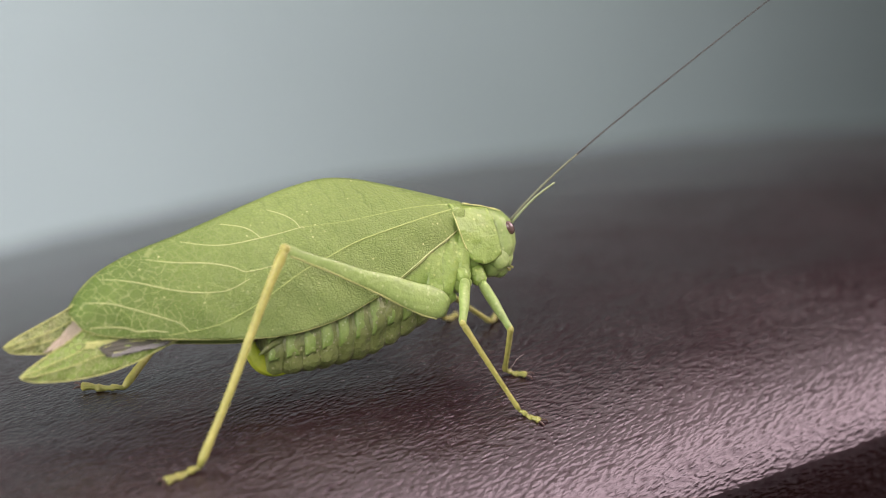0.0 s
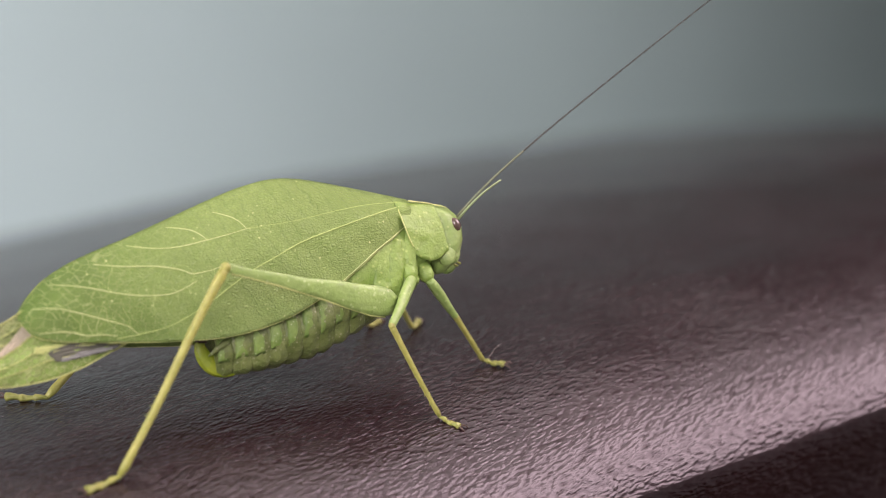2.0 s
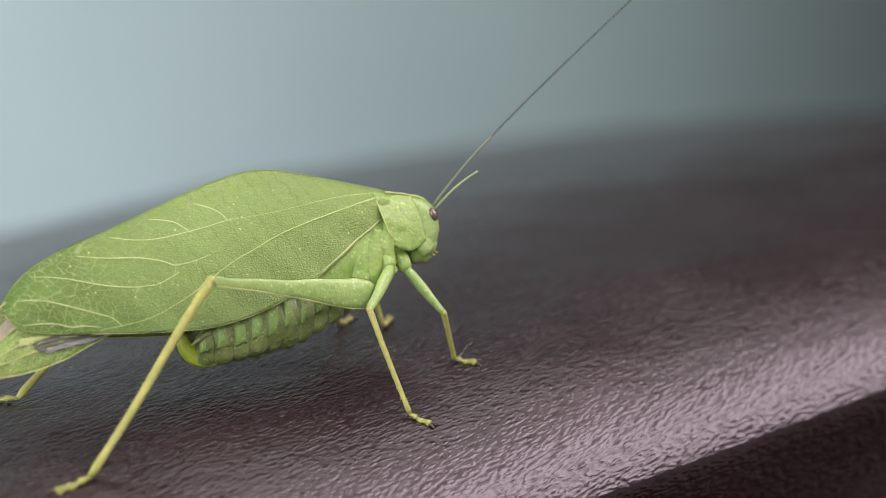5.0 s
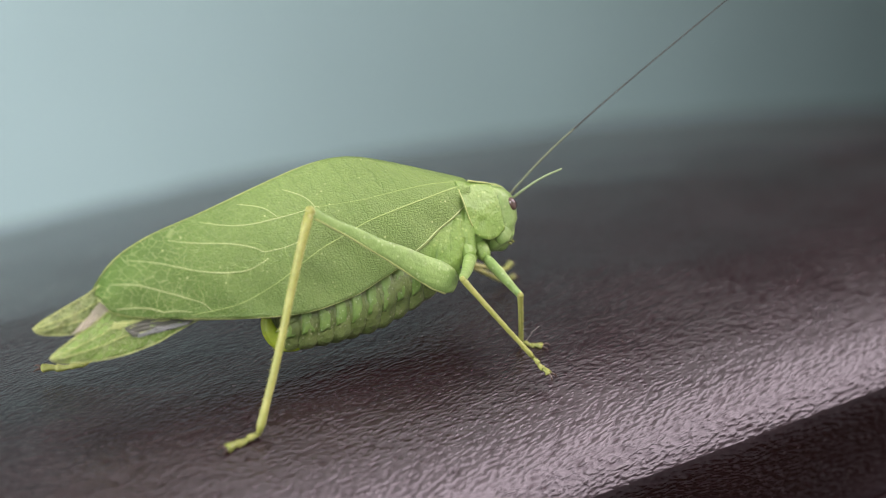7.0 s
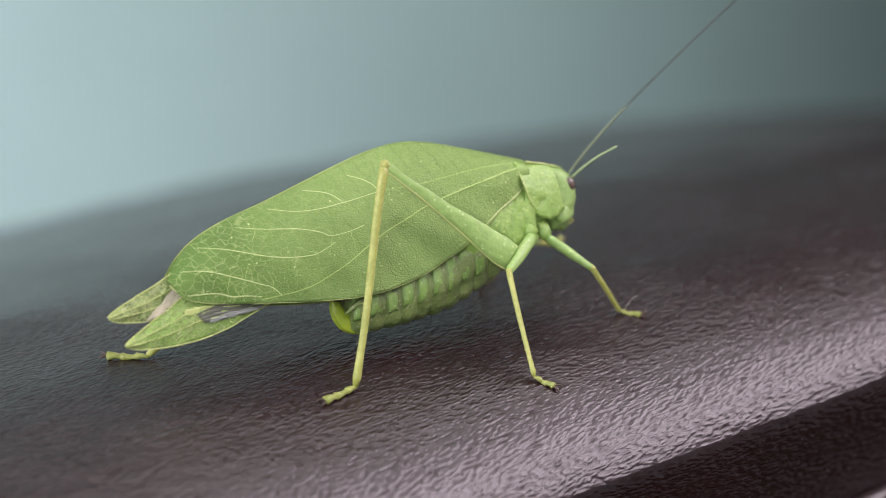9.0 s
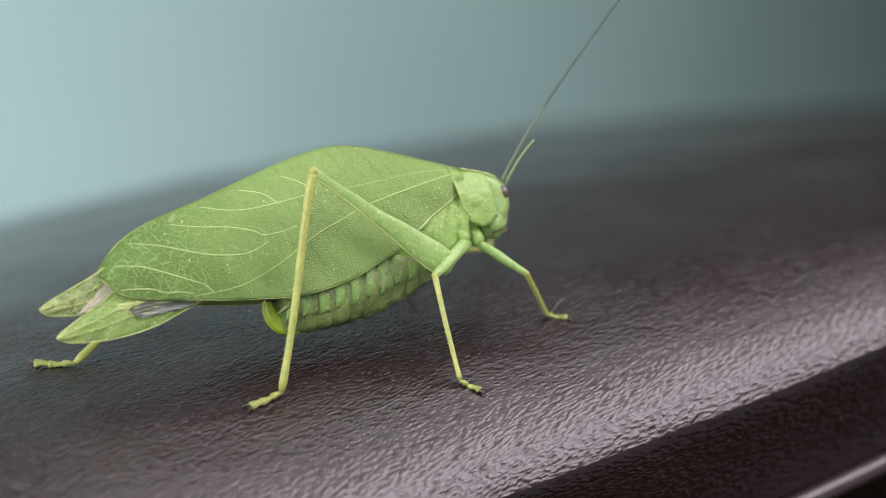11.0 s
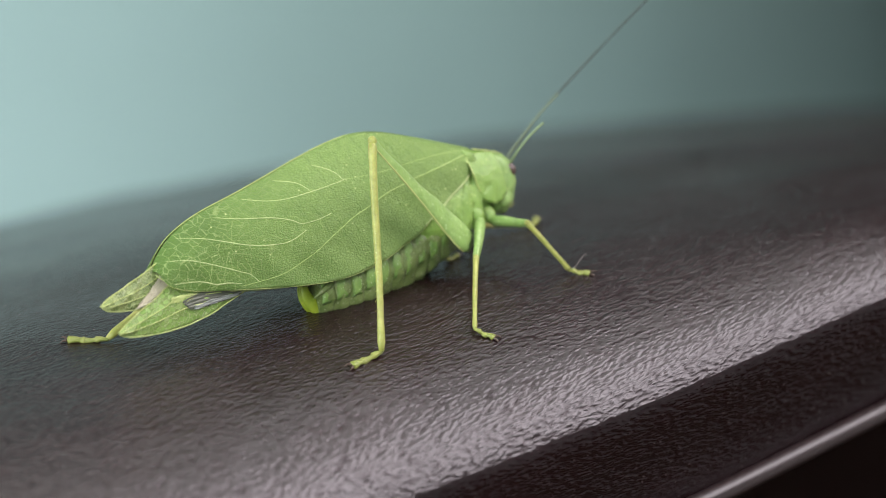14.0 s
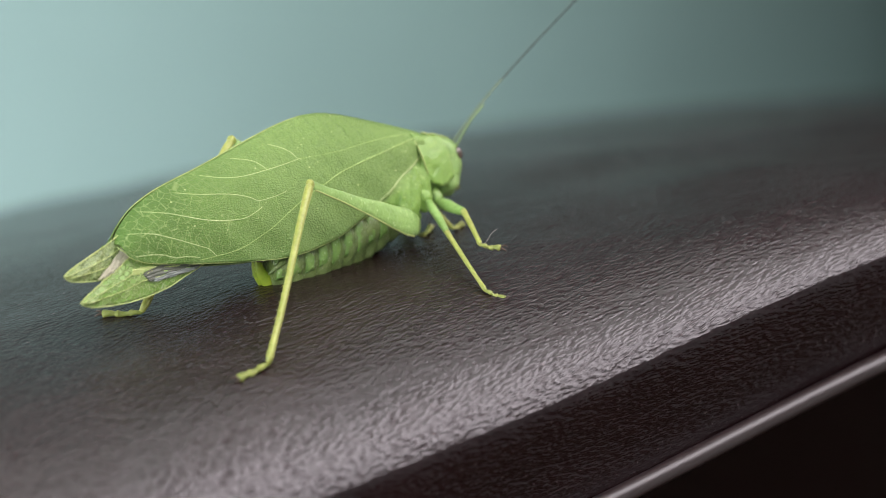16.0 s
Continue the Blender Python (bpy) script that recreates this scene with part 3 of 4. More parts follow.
def build_body():
    # thorax under the wing bases
    body_shell("thorax", refine([(-3.0, -1.0, 2.6, 4.5, 3.2, 0), (0, -0.8, 3.1, 5.0, 3.6, 0), (3.0, -0.3, 3.4, 5.2, 3.6, 0), (6.0, 0.3, 3.3, 4.6, 3.3, 0), (8.5, 0.8, 2.8, 3.6, 2.6, 0), (10, 1.0, 2.0, 2.5, 2.0, 0)], 26), SKIN, "bumpy green thorax", rough=0.22)
    for u, w, ru, rw, out in ((6.4, -0.2, 1.05, 3.0, 2.95), (4.6, -0.7, 1.05, 3.0, 3.05), (2.8, -1.6, 1.0, 2.6, 3.0), (5.7, -2.4, 1.2, 1.0, 2.75), (3.4, -3.2, 1.5, 1.1, 2.8)):
        for side in (-1, 1):
            bm = bmesh.new()
            ball(bm, (u, side * out, w), (ru, 0.42, rw), 16)
            for v in bm.verts:
                v.co += v.normal * (0.30 * noise.noise(v.co * 1.5) + 0.16 * noise.noise(v.co * 3.4))
            part("side_plate", to_metres(bm), SKIN, katydid)
    # saddle-shaped shield behind the head
    loops = []
    for i in range(25):
        s = i / 24
        u = 7.6 + 3.3 * s
        low = -1.45 + 0.95 * s ** 2 + 1.3 * (1 - s) ** 4
        top = 5.95 - 1.25 * s
        hw = 3.45 - 0.52 * s
        row = []
        for j in range(37):
            q = -1 + 2 * j / 36
            k = abs(q)
            if k < 0.28:
                y, z = hw * 0.70 * k / 0.28, top - 0.10 * (k / 0.28) ** 2
            else:
                r = (k - 0.28) / 0.72
                y, z = hw * (0.70 + 0.30 * math.sin(math.pi * 0.5 * min(1, r * 1.8))), top - 0.10 - (top - 0.10 - low) * r
                y -= 0.12 * r ** 3
            shift = -0.75 * math.sin(math.pi * 0.85 * k) * (1 - s) + 0.10 * k * s
            row.append((u + shift - 0.45 * (1 - k) * (1 - s), math.copysign(y + 0.13 * noise.noise(Vector((u, q * 5, z)) * 1.1), q), z + 0.08 * noise.noise(Vector((u, y, z)))))
        loops.append(row)
    bm = bmesh.new()
    rings(bm, loops, close=False)
    thicken(bm, 0.2)
    shield = part("shield", to_metres(bm), SKIN, katydid, "smooth green saddle-shaped shield behind the head")
    for side in (-1, 1):
        bm = bmesh.new()
        pts = [Vector((7.7 + 4.6 * s, side * (3.45 - 0.85 * s) * 0.70, 5.74 - 1.58 * s - 0.55 * max(0, s - 0.6))) for s in [0.10 + 0.9 * i / 20 for i in range(21)]]
        tube(bm, pts, [0.10 + 0.02 * math.sin(i * 0.9) - 0.002 * i for i in range(21)], 6)
        part("ridge", to_metres(bm), MARGIN, shield, "pale yellow ridge")
        bm = bmesh.new()
        pts = [Vector(loops[0][2 + i]) if side < 0 else Vector(loops[0][34 - i]) for i in range(10)]
        tube(bm, pts, [0.07] * 10, 6)
        part("rim", to_metres(bm), MARGIN, shield, "pale rim")
    # head: stacked sections from the crown down to the mouth
    loops = []
    for w, cu, ru, rv in ((4.6, 10.9, 0.7, 0.9), (4.4, 11.05, 1.2, 1.6), (3.85, 11.25, 1.6, 2.3), (3.0, 11.6, 1.95, 2.7), (1.6, 11.8, 2.05, 2.85), (0.3, 11.6, 2.0, 2.85), (-0.7, 11.2, 1.9, 2.6), (-1.5, 10.9, 1.5, 2.0), (-2.2, 10.6, 1.1, 1.4), (-2.6, 10.4, 0.5, 0.7)):
        loops.append([(cu + ru * math.cos(t), rv * math.sin(t), w) for t in (2 * math.pi * i / 28 for i in range(28))])
    bm = bmesh.new()
    rings(bm, loops)
    bmesh.ops.subdivide_edges(bm, edges=bm.edges[:], cuts=1, use_grid_fill=True, smooth=0.6)
    bm.normal_update()
    for v in bm.verts:
        v.co += v.normal * (0.10 * noise.noise(v.co * 0.9) + 0.04 * noise.noise(v.co * 3.1))
    head = part("head", to_metres(bm), FACE, katydid, "pale green blunt head")
    for side in (-1, 1):
        bm = bmesh.new()
        ball(bm, (10.9, side * 2.05, -0.9), (1.0, 0.75, 1.25), 18)
        part("cheek", to_metres(bm), FACE, head)
        bm = bmesh.new()
        ball(bm, (11.9, side * 1.25, -1.0), (0.75, 0.7, 1.1), 24)
        part("jaw", to_metres(bm), FACE, head)
    for side in (-1, 1):
        bm = bmesh.new()
        ball(bm, (12.6, side * 2.42, 1.95), (0.53, 0.50, 0.76), -14)
        part("eye", to_metres(bm), EYE, head, "small glossy brown eye")
        for k, (du, dw) in enumerate(((0.35, -1.5), (0.0, -1.9))):
            bm = bmesh.new()
            pts = smooth_line([(11.3 + du, side * 1.0, -1.3), (11.9 + du, side * 1.1, -2.0 - 0.2 * k), (12.2 + du, side * 0.9, -1.7 + 0.3 * dw)], 10)
            tube(bm, pts, [0.17, 0.18, 0.16, 0.15, 0.16, 0.15, 0.14, 0.14, 0.15, 0.1], 8)
            part("palp", to_metres(bm), FOOT, head)
        bm = bmesh.new()
        ball(bm, (13.4, side * 0.75, 2.3), (0.34, 0.3, 0.34))
        part("antenna_socket", to_metres(bm), FACE, head)
    bm = bmesh.new()
    ball(bm, (11.35, 0, -1.9), (0.95, 1.25, 1.0), 20)
    part("mouth", to_metres(bm), FACE, head)
    # belly in overlapping segments
    spine = smooth_line([(4.2, 0, -1.9), (0.0, 0, -2.8), (-4.5, 0, -3.5), (-9.0, 0, -3.9), (-13.0, 0, -4.1), (-16.2, 0, -4.3)], 61)

    def girth(s):
        return float(np.interp(s, (0, 0.2, 0.45, 0.7, 0.88, 1.0), (3.0, 3.4, 3.8, 3.6, 3.1, 2.3)))

    for k in range(11):
        loops = []
        for i in range(9):
            s = (k + i / 8 * 1.14) / 11
            s = min(1.0, s)
            c = spine[min(60, int(round(s * 60)))]
            c = Vector((float(np.interp(s * 60, range(61), [p.x for p in spine])), 0, float(np.interp(s * 60, range(61), [p.z for p in spine]))))
            r = girth(s) * (0.95 + 0.075 * math.sin(math.pi * min(1, i / 6.5))) * (1 if i < 8 else 0.93)
            d = Vector((-1, 0, -0.12)).normalized()
            row = []
            for j in range(36):
                t = 2 * math.pi * j / 36
                y, z = math.sin(t), math.cos(t)
                crease = 1 + 0.025 * math.sin(5 * t + k) - 0.06 * math.exp(-((abs(t - math.pi) - 0.95) / 0.16) ** 2)
                p = c + Vector((0.25 * z, 0.80 * r * y * crease, r * z * crease))
                p += Vector((0, 0.1, 0.1)) * noise.noise(p * 1.7)
                row.append(p)
            loops.append(row)
        bm = bmesh.new()
        rings(bm, loops, cap=k in (0, 10))
        segment = part("belly_segment", to_metres(bm), BELLY, katydid)
        for side in (-1, 1):
            patch = []
            for i in range(7):
                s = (k + 0.16 + 0.66 * i / 6) / 11
                c = Vector((float(np.interp(s * 60, range(61), [p.x for p in spine])), 0, float(np.interp(s * 60, range(61), [p.z for p in spine]))))
                row = []
                for j in range(11):
                    v = j / 10
                    t = 0.95 + 1.15 * v + 0.05 * math.sin(3 * k + 2 * v)
                    lip = 1 - max(abs(2 * v - 1), abs(i / 3 - 1)) ** 4
                    r = girth(s) * (1.0 + 0.055 * lip - 0.03)
                    row.append(c + Vector((0.25 * math.cos(t) - 0.25 * v, side * 0.80 * r * math.sin(t), r * math.cos(t))) + Vector((0, 0.12, 0.1)) * noise.noise(Vector((s * 40, v * 4, k))))
                patch.append(row)
            bm = bmesh.new()
            rings(bm, patch, close=False)
            thicken(bm, 0.15)
            part("plate", to_metres(bm), PLATE, segment, "pale green side plate with whitish flecks")
    # short curved egg-layer at the tail
    for side in (-1, 1):
        loops = []
        arc = smooth_line([(-12.8, 0, -6.2), (-14.8, 0, -6.4), (-16.3, 0, -5.8), (-17.1, 0, -4.7), (-17.3, 0, -3.5), (-17.0, 0, -2.5)], 24)
        for i, p in enumerate(arc):
            r = 0.80 * math.sin(math.pi * (0.12 + 0.8 * i / 23)) + 0.1
            d = (arc[min(23, i + 1)] - arc[max(0, i - 1)]).normalized()
            n = Vector((d.z, 0, -d.x))
            loops.append([p + n * r * math.cos(t) + Vector((0, side * (0.32 + 0.30 * math.sin(t)), 0)) for t in (2 * math.pi * j / 14 for j in range(14))])
        bm = bmesh.new()
        rings(bm, loops)
        blade = part("tail_blade", to_metres(bm), TAIL, katydid, "glossy yellow-green curved blade at the tail")
        bm = bmesh.new()
        tube(bm, [(-17.1, side * 0.32, -3.1), (-16.95, side * 0.32, -2.55), (-16.8, side * 0.32, -2.2)], [0.56, 0.5, 0.25], 10, 0.7)
        part("blade_tip", to_metres(bm), CLAW, blade, "dark brown tip")
    for side in (-1, 1):
        bm = bmesh.new()
        tube(bm, smooth_line([(-14.5, side * 1.8, -3.6), (-16.0, side * 2.1, -4.0), (-17.2, side * 1.6, -4.6)], 10), [0.5, 0.48, 0.45, 0.4, 0.36, 0.32, 0.27, 0.2, 0.14, 0.06], 8)
        part("tail_feeler", to_metres(bm), BELLY, katydid)


forewing(-1, "leaf-like green forewing with a fine net of pale veins")
forewing(1, "leaf-like green forewing on the far side")
near_lobe = lobe("hindwing_tip", [(-25.4, -1.0), (-29.0, 0.6), (-33.5, 2.3), (-36.4, 1.4), (-39.0, 0.5), (-41.0, -0.3), (-42.2, -0.95)], [(-25.2, -1.1), (-27.5, -1.6), (-30.5, -2.3), (-34.0, -2.6), (-37.4, -2.4), (-40.7, -1.8), (-42.1, -1.1)], -1, 1.6, HIND, "green hindwing tip with pale veins")
far_lobe = lobe("hindwing_tip", [(-30.0, 6.0), (-33.0, 5.4), (-36.2, 4.4), (-38.8, 3.7), (-41.4, 3.0), (-42.9, 2.4)], [(-30.0, 3.0), (-33.0, 1.9), (-35.5, 1.0), (-38.1, 0.7), (-41.8, 1.5), (-42.8, 2.2)], -1, 0.7, HIND_FAR, "speckled brown-green hindwing tip")


def membrane(owner, upper, lower, out, folds, material, label):
    """A pleated sheet of thin wing skin between two lines."""
    a, b = smooth_line([(u, 0, w) for u, w in upper], 24), smooth_line([(u, 0, w) for u, w in lower], 24)
    loops = []
    for i in range(24):
        row = []
        for j in range(4 * folds + 1):
            p = a[i].lerp(b[i], j / (4 * folds))
            row.append((p.x, -(out + 0.07 * math.sin(j * math.pi / 2 + 0.4 * math.sin(i * 0.5)) + 0.03 * math.sin(i * 1.3)), p.z + 0.04 * math.sin(i * 0.9 + j)))
        loops.append(row)
    bm = bmesh.new()
    rings(bm, loops, close=False)
    thicken(bm, 0.02)
    part("folded_membrane", to_metres(bm), material, owner, label)


membrane(far_lobe, [(-34.6, 3.9), (-36.6, 2.4), (-39.2, 0.9)], [(-34.0, 2.2), (-36.0, 1.6), (-38.0, 0.9)], 1.35, 5, SHEER, "pale cream folded membrane")
membrane(near_lobe, [(-33.7, 0.05), (-30.9, 0.35), (-25.9, -0.95)], [(-33.0, -1.0), (-31.0, -1.25), (-26.6, -1.3)], 2.06, 4, SMOKY, "smoky folded membrane")
# Paler strip put in as the shine on the smoky membrane.
membrane(near_lobe, [(-32.4, -0.9), (-30.0, -0.75), (-26.2, -1.05)], [(-32.6, -1.2), (-30.0, -1.25), (-26.6, -1.3)], 2.16, 2, GLEAM, "pale grey folded strip standing in for the membrane's shine")
membrane(near_lobe, [(-34.8, 0.9), (-33.0, 0.75), (-31.4, 0.45)], [(-35.0, 0.3), (-33.4, 0.0), (-32.0, 0.0)], 2.03, 1, MARGIN, "yellow-green streak of the hindwing")
build_body()

# ---------------------------------------------------------------- legs
LEGS = {
    #  name        hip (mm)            thigh  shin   swivel direction     toe from ankle (m)
    "near_hind": ((2.9, -4.6, -4.6), 20.5, 23.6, (-0.20, -0.33, 1.0), (-0.0037, -0.0037, -0.0010)),
    "near_mid": ((6.0, -3.4, -2.4), 7.3, 11.8, (-0.50, -0.45, 0.6), (0.0014, -0.0004, -0.0005)),
    "near_front": ((8.0, -2.7, -3.0), 6.0, 7.4, (0.0, -1.0, 0.05), (0.0023, -0.0002, -0.0003)),
    "far_hind": ((2.9, 4.6, -4.6), 22.0, 25.0, (0.06, 0.47, 1.0), (-0.0046, 0.0004, 0.0001)),
    "far_mid": ((6.0, 3.1, -3.6), 8.7, 11.9, (-0.50, 0.45, 0.6), (0.0009, 0.0015, 0.0003)),
    "far_front": ((8.0, 2.7, -3.0), 6.0, 7.4, (0.0, 1.0, 0.05), (0.0010, 0.0034, 0.0008)),
}
# turn of a leg's plane about the line from hip to ankle: seconds, degrees
LEAN = {"near_hind": ((0, 1, 2.5, 5.2, 6.5, 7.5, 8, 12, 13, 14.5, 16), (6, 5.5, 0.5, 1, 7.7, 9.8, 8.6, 6.5, 7.4, 12.5, 14.4)),
        "far_hind": ((0, 5.5, 6.7, 7.5, 8, 12.4, 13, 13.8, 16), (10, 8, 0, -12, -3, -4, 4, -6, -19)),
        "near_mid": ((0, 1, 2.5, 5.5, 6.5, 7.5, 8, 12, 13, 16), (1, 1, 0, 6.5, 16, 8, 10.7, 20, 6, 13))}
# where each ankle stands: from, to (seconds), place
STANCES = {
    "near_hind": [(-1, 5.18, (-0.0356, 0.007, 0.7181)), (6.22, 8.1, (-0.0189, 0.0166, 0.7206)), (8.75, 13.3, (-0.0068, 0.0276, 0.7237)), (13.93, 20, (0.0162, 0.0407, 0.7269))],
    "near_mid": [(-1, 6.65, (-0.0036, 0.0235, 0.7216)), (7.12, 12.15, (0.0121, 0.0324, 0.7239)), (12.65, 14.1, (0.0263, 0.0435, 0.727)), (14.75, 20, (0.0406, 0.0567, 0.7312))],
    "near_front": [(-1, 0.05, (-0.0052, 0.0303, 0.7247)), (0.6, 5.35, (0.001, 0.0344, 0.7257)), (5.75, 7.66, (0.0083, 0.0383, 0.7266)), (8.36, 13.1, (0.0217, 0.047, 0.7287)), (13.65, 15.85, (0.0375, 0.06, 0.7325)), (16.2, 20, (0.044, 0.0679, 0.7345))],
    "far_hind": [(-1, 6.65, (-0.0445, 0.024, 0.7231)), (7.42, 12.55, (-0.0291, 0.0337, 0.726)), (13.15, 14.3, (-0.014, 0.044, 0.7287)), (14.8, 20, (0.0015, 0.0544, 0.7311))],
    "far_mid": [(-1, 5.6, (-0.0114, 0.042, 0.7282)), (6.1, 13.1, (0.0067, 0.0537, 0.7309)), (13.5, 14.9, (0.0237, 0.0643, 0.7335)), (15.3, 20, (0.037, 0.0764, 0.736))],
    "far_front": [(-1, 5.3, (-0.0066, 0.0415, 0.7281)), (5.75, 6.8, (0.0038, 0.0482, 0.7294)), (7.15, 8.3, (0.0088, 0.0523, 0.7305)), (8.75, 12.45, (0.0161, 0.0647, 0.7335)), (12.75, 13.3, (0.0233, 0.0632, 0.7333)), (13.75, 20, (0.0338, 0.0757, 0.7357))],
}


def build_leg(kind, thigh, shin):
    """Thigh, shin and foot of one leg, each along +x from its own joint."""
    hind = kind == "hind"
    n = 24
    xs = [thigh * i / (n - 1) for i in range(n)]
    if hind:
        rad = [float(np.interp(x / thigh, (0, 0.04, 0.12, 0.28, 0.5, 0.72, 0.93, 0.97, 1.0), (0.95, 1.45, 1.62, 1.34, 0.88, 0.60, 0.46, 0.54, 0.42))) for x in xs]
    else:
        rad = [float(np.interp(x / thigh, (0, 0.1, 0.4, 0.75, 0.93, 0.98, 1.0), (0.55, 0.72, 0.72, 0.55, 0.48, 0.52, 0.35))) for x in xs]
    bm = bmesh.new()
    tube(bm, [(x, 0, 0.05 * math.sin(x)) for x in xs], rad, 16, 0.30 if hind else 0.72)
    upper = part("thigh", to_metres(bm), FEMUR, katydid, "swollen green hind thigh" if hind else "")
    if hind:
        bm = bmesh.new()
        tube(bm, [(x, 0, -r * 0.97) for x, r in zip(xs, rad)][1:-1], [0.12] * (n - 2), 6)
        part("keel", to_metres(bm), MARGIN, upper, "pale lower keel of the thigh")
    bm = bmesh.new()
    xs = [shin * i / (n - 1) for i in range(n)]
    wide = 0.52 if hind else 0.36
    rad = [wide * float(np.interp(x / shin, (0, 0.03, 0.15, 0.85, 0.97, 1.0), (0.9, 1.1, 0.95, 0.78, 0.95, 0.6))) for x in xs]
    tube(bm, [(x, 0, 0.10 * math.sin(x * 0.3)) for x in xs], rad, 12, 0.85)
    lower = part("shin", to_metres(bm), SHIN, katydid)
    for i in range(16 if hind else 7):
        x = shin * (0.22 + 0.72 * i / (16 if hind else 7))
        for s in (-1, 1):
            bm = bmesh.new()
            tube(bm, [(x, s * 0.14, wide * 0.72), (x + 0.2, s * 0.24, wide * 0.72 + 0.17)], [0.05, 0.012], 5)
            part("spine", to_metres(bm), SHIN, lower)
    reach = 4.6 if hind else 2.4
    bm = bmesh.new()
    pts, rad = [], []
    for i in range(25):
        x = i / 24
        pts.append((reach * x, 0, -0.1 + 0.12 * math.sin(math.pi * x * 3)))
        rad.append((0.32 if hind else 0.25) * (0.55 + 0.40 * x + 0.55 * (x * 3.05 % 1.0) ** 1.5) * (1 if x < 0.96 else 0.7))
    tube(bm, pts, rad, 10, 1.2)
    foot = part("foot", to_metres(bm), FOOT, katydid)
    for s in (-1, 1):
        bm = bmesh.new()
        tube(bm, smooth_line([(reach, s * 0.1, 0), (reach + 0.45, s * 0.34, 0.16), (reach + 0.8, s * 0.42, -0.12)], 6), [0.16, 0.15, 0.13, 0.10, 0.07, 0.03], 6)
        part("claw", to_metres(bm), CLAW, foot)
    bm = bmesh.new()
    ball(bm, (0, 0, 0), (wide * 1.15, wide * 0.95, wide * 1.15), 0, 2)
    part("knee", to_metres(bm), SHIN, lower)
    return upper, lower, foot


def lint_fibre(foot):
    """A wisp of lint caught on a foot."""
    bm = bmesh.new()
    pts = smooth_line([(0.5, 0.1, 0.2), (0.9, 0.3, 0.9), (1.1, 0.4, 1.6), (1.7, 0.5, 2.4)], 14)
    tube(bm, pts, [0.022] * 14, 5)
    part("lint_fibre", to_metres(bm), LINT, foot, "pale wisp of lint")


leg_parts = {name: build_leg(name.split("_")[1], spec[1], spec[2]) for name, spec in LEGS.items()}
lint_fibre(leg_parts["near_front"][2])
cam.data.dof.focus_object = leg_parts["near_mid"][2]      # the lens follows the near side of the katydid
for name, spec in LEGS.items():
    if "hind" not in name:
        bm = bmesh.new()
        h = Vector(spec[0])
        tube(bm, [h + Vector((0.0, -math.copysign(1.5, h.y), 1.9)), h + Vector((0.0, -math.copysign(0.9, h.y), 1.1)), h + Vector((0, -math.copysign(0.3, h.y), 0.4)), h], [1.0, 0.95, 0.8, 0.5], 12)
        part("hip", to_metres(bm), SKIN, katydid)


def build_stub():
    """The shorter, broken antenna."""
    bm = bmesh.new()
    pts = smooth_line([(0, 0, 0), (2.5, 0, 0.15), (5.0, 0, 0.1), (7.6, 0, -0.25)], 16)
    tube(bm, pts, [0.15 - 0.003 * i for i in range(16)], 8)
    return part("antenna", to_metres(bm), STUB, katydid, "short broken pale green antenna")


def build_antenna():
    bm = bmesh.new()
    pts = smooth_line([(0, 0, 0), (4, 0, 0.55), (10, 0, 0.9), (22, 0, 0.8), (45, 0, 0.0), (80, 0, -2.0)], 60)
    tube(bm, pts[:9], [0.135 - 0.005 * i for i in range(9)], 8)
    ob = part("antenna", to_metres(bm), THREAD_BASE, katydid, "long thread-like antenna, green at the root and dark beyond")
    bm = bmesh.new()
    tube(bm, pts[8:], [0.100 - 0.0012 * i for i in range(52)], 6)
    part("antenna_thread", to_metres(bm), THREAD, ob)
    return ob


FAR_ANTENNA, NEAR_ANTENNA = build_antenna(), build_stub()

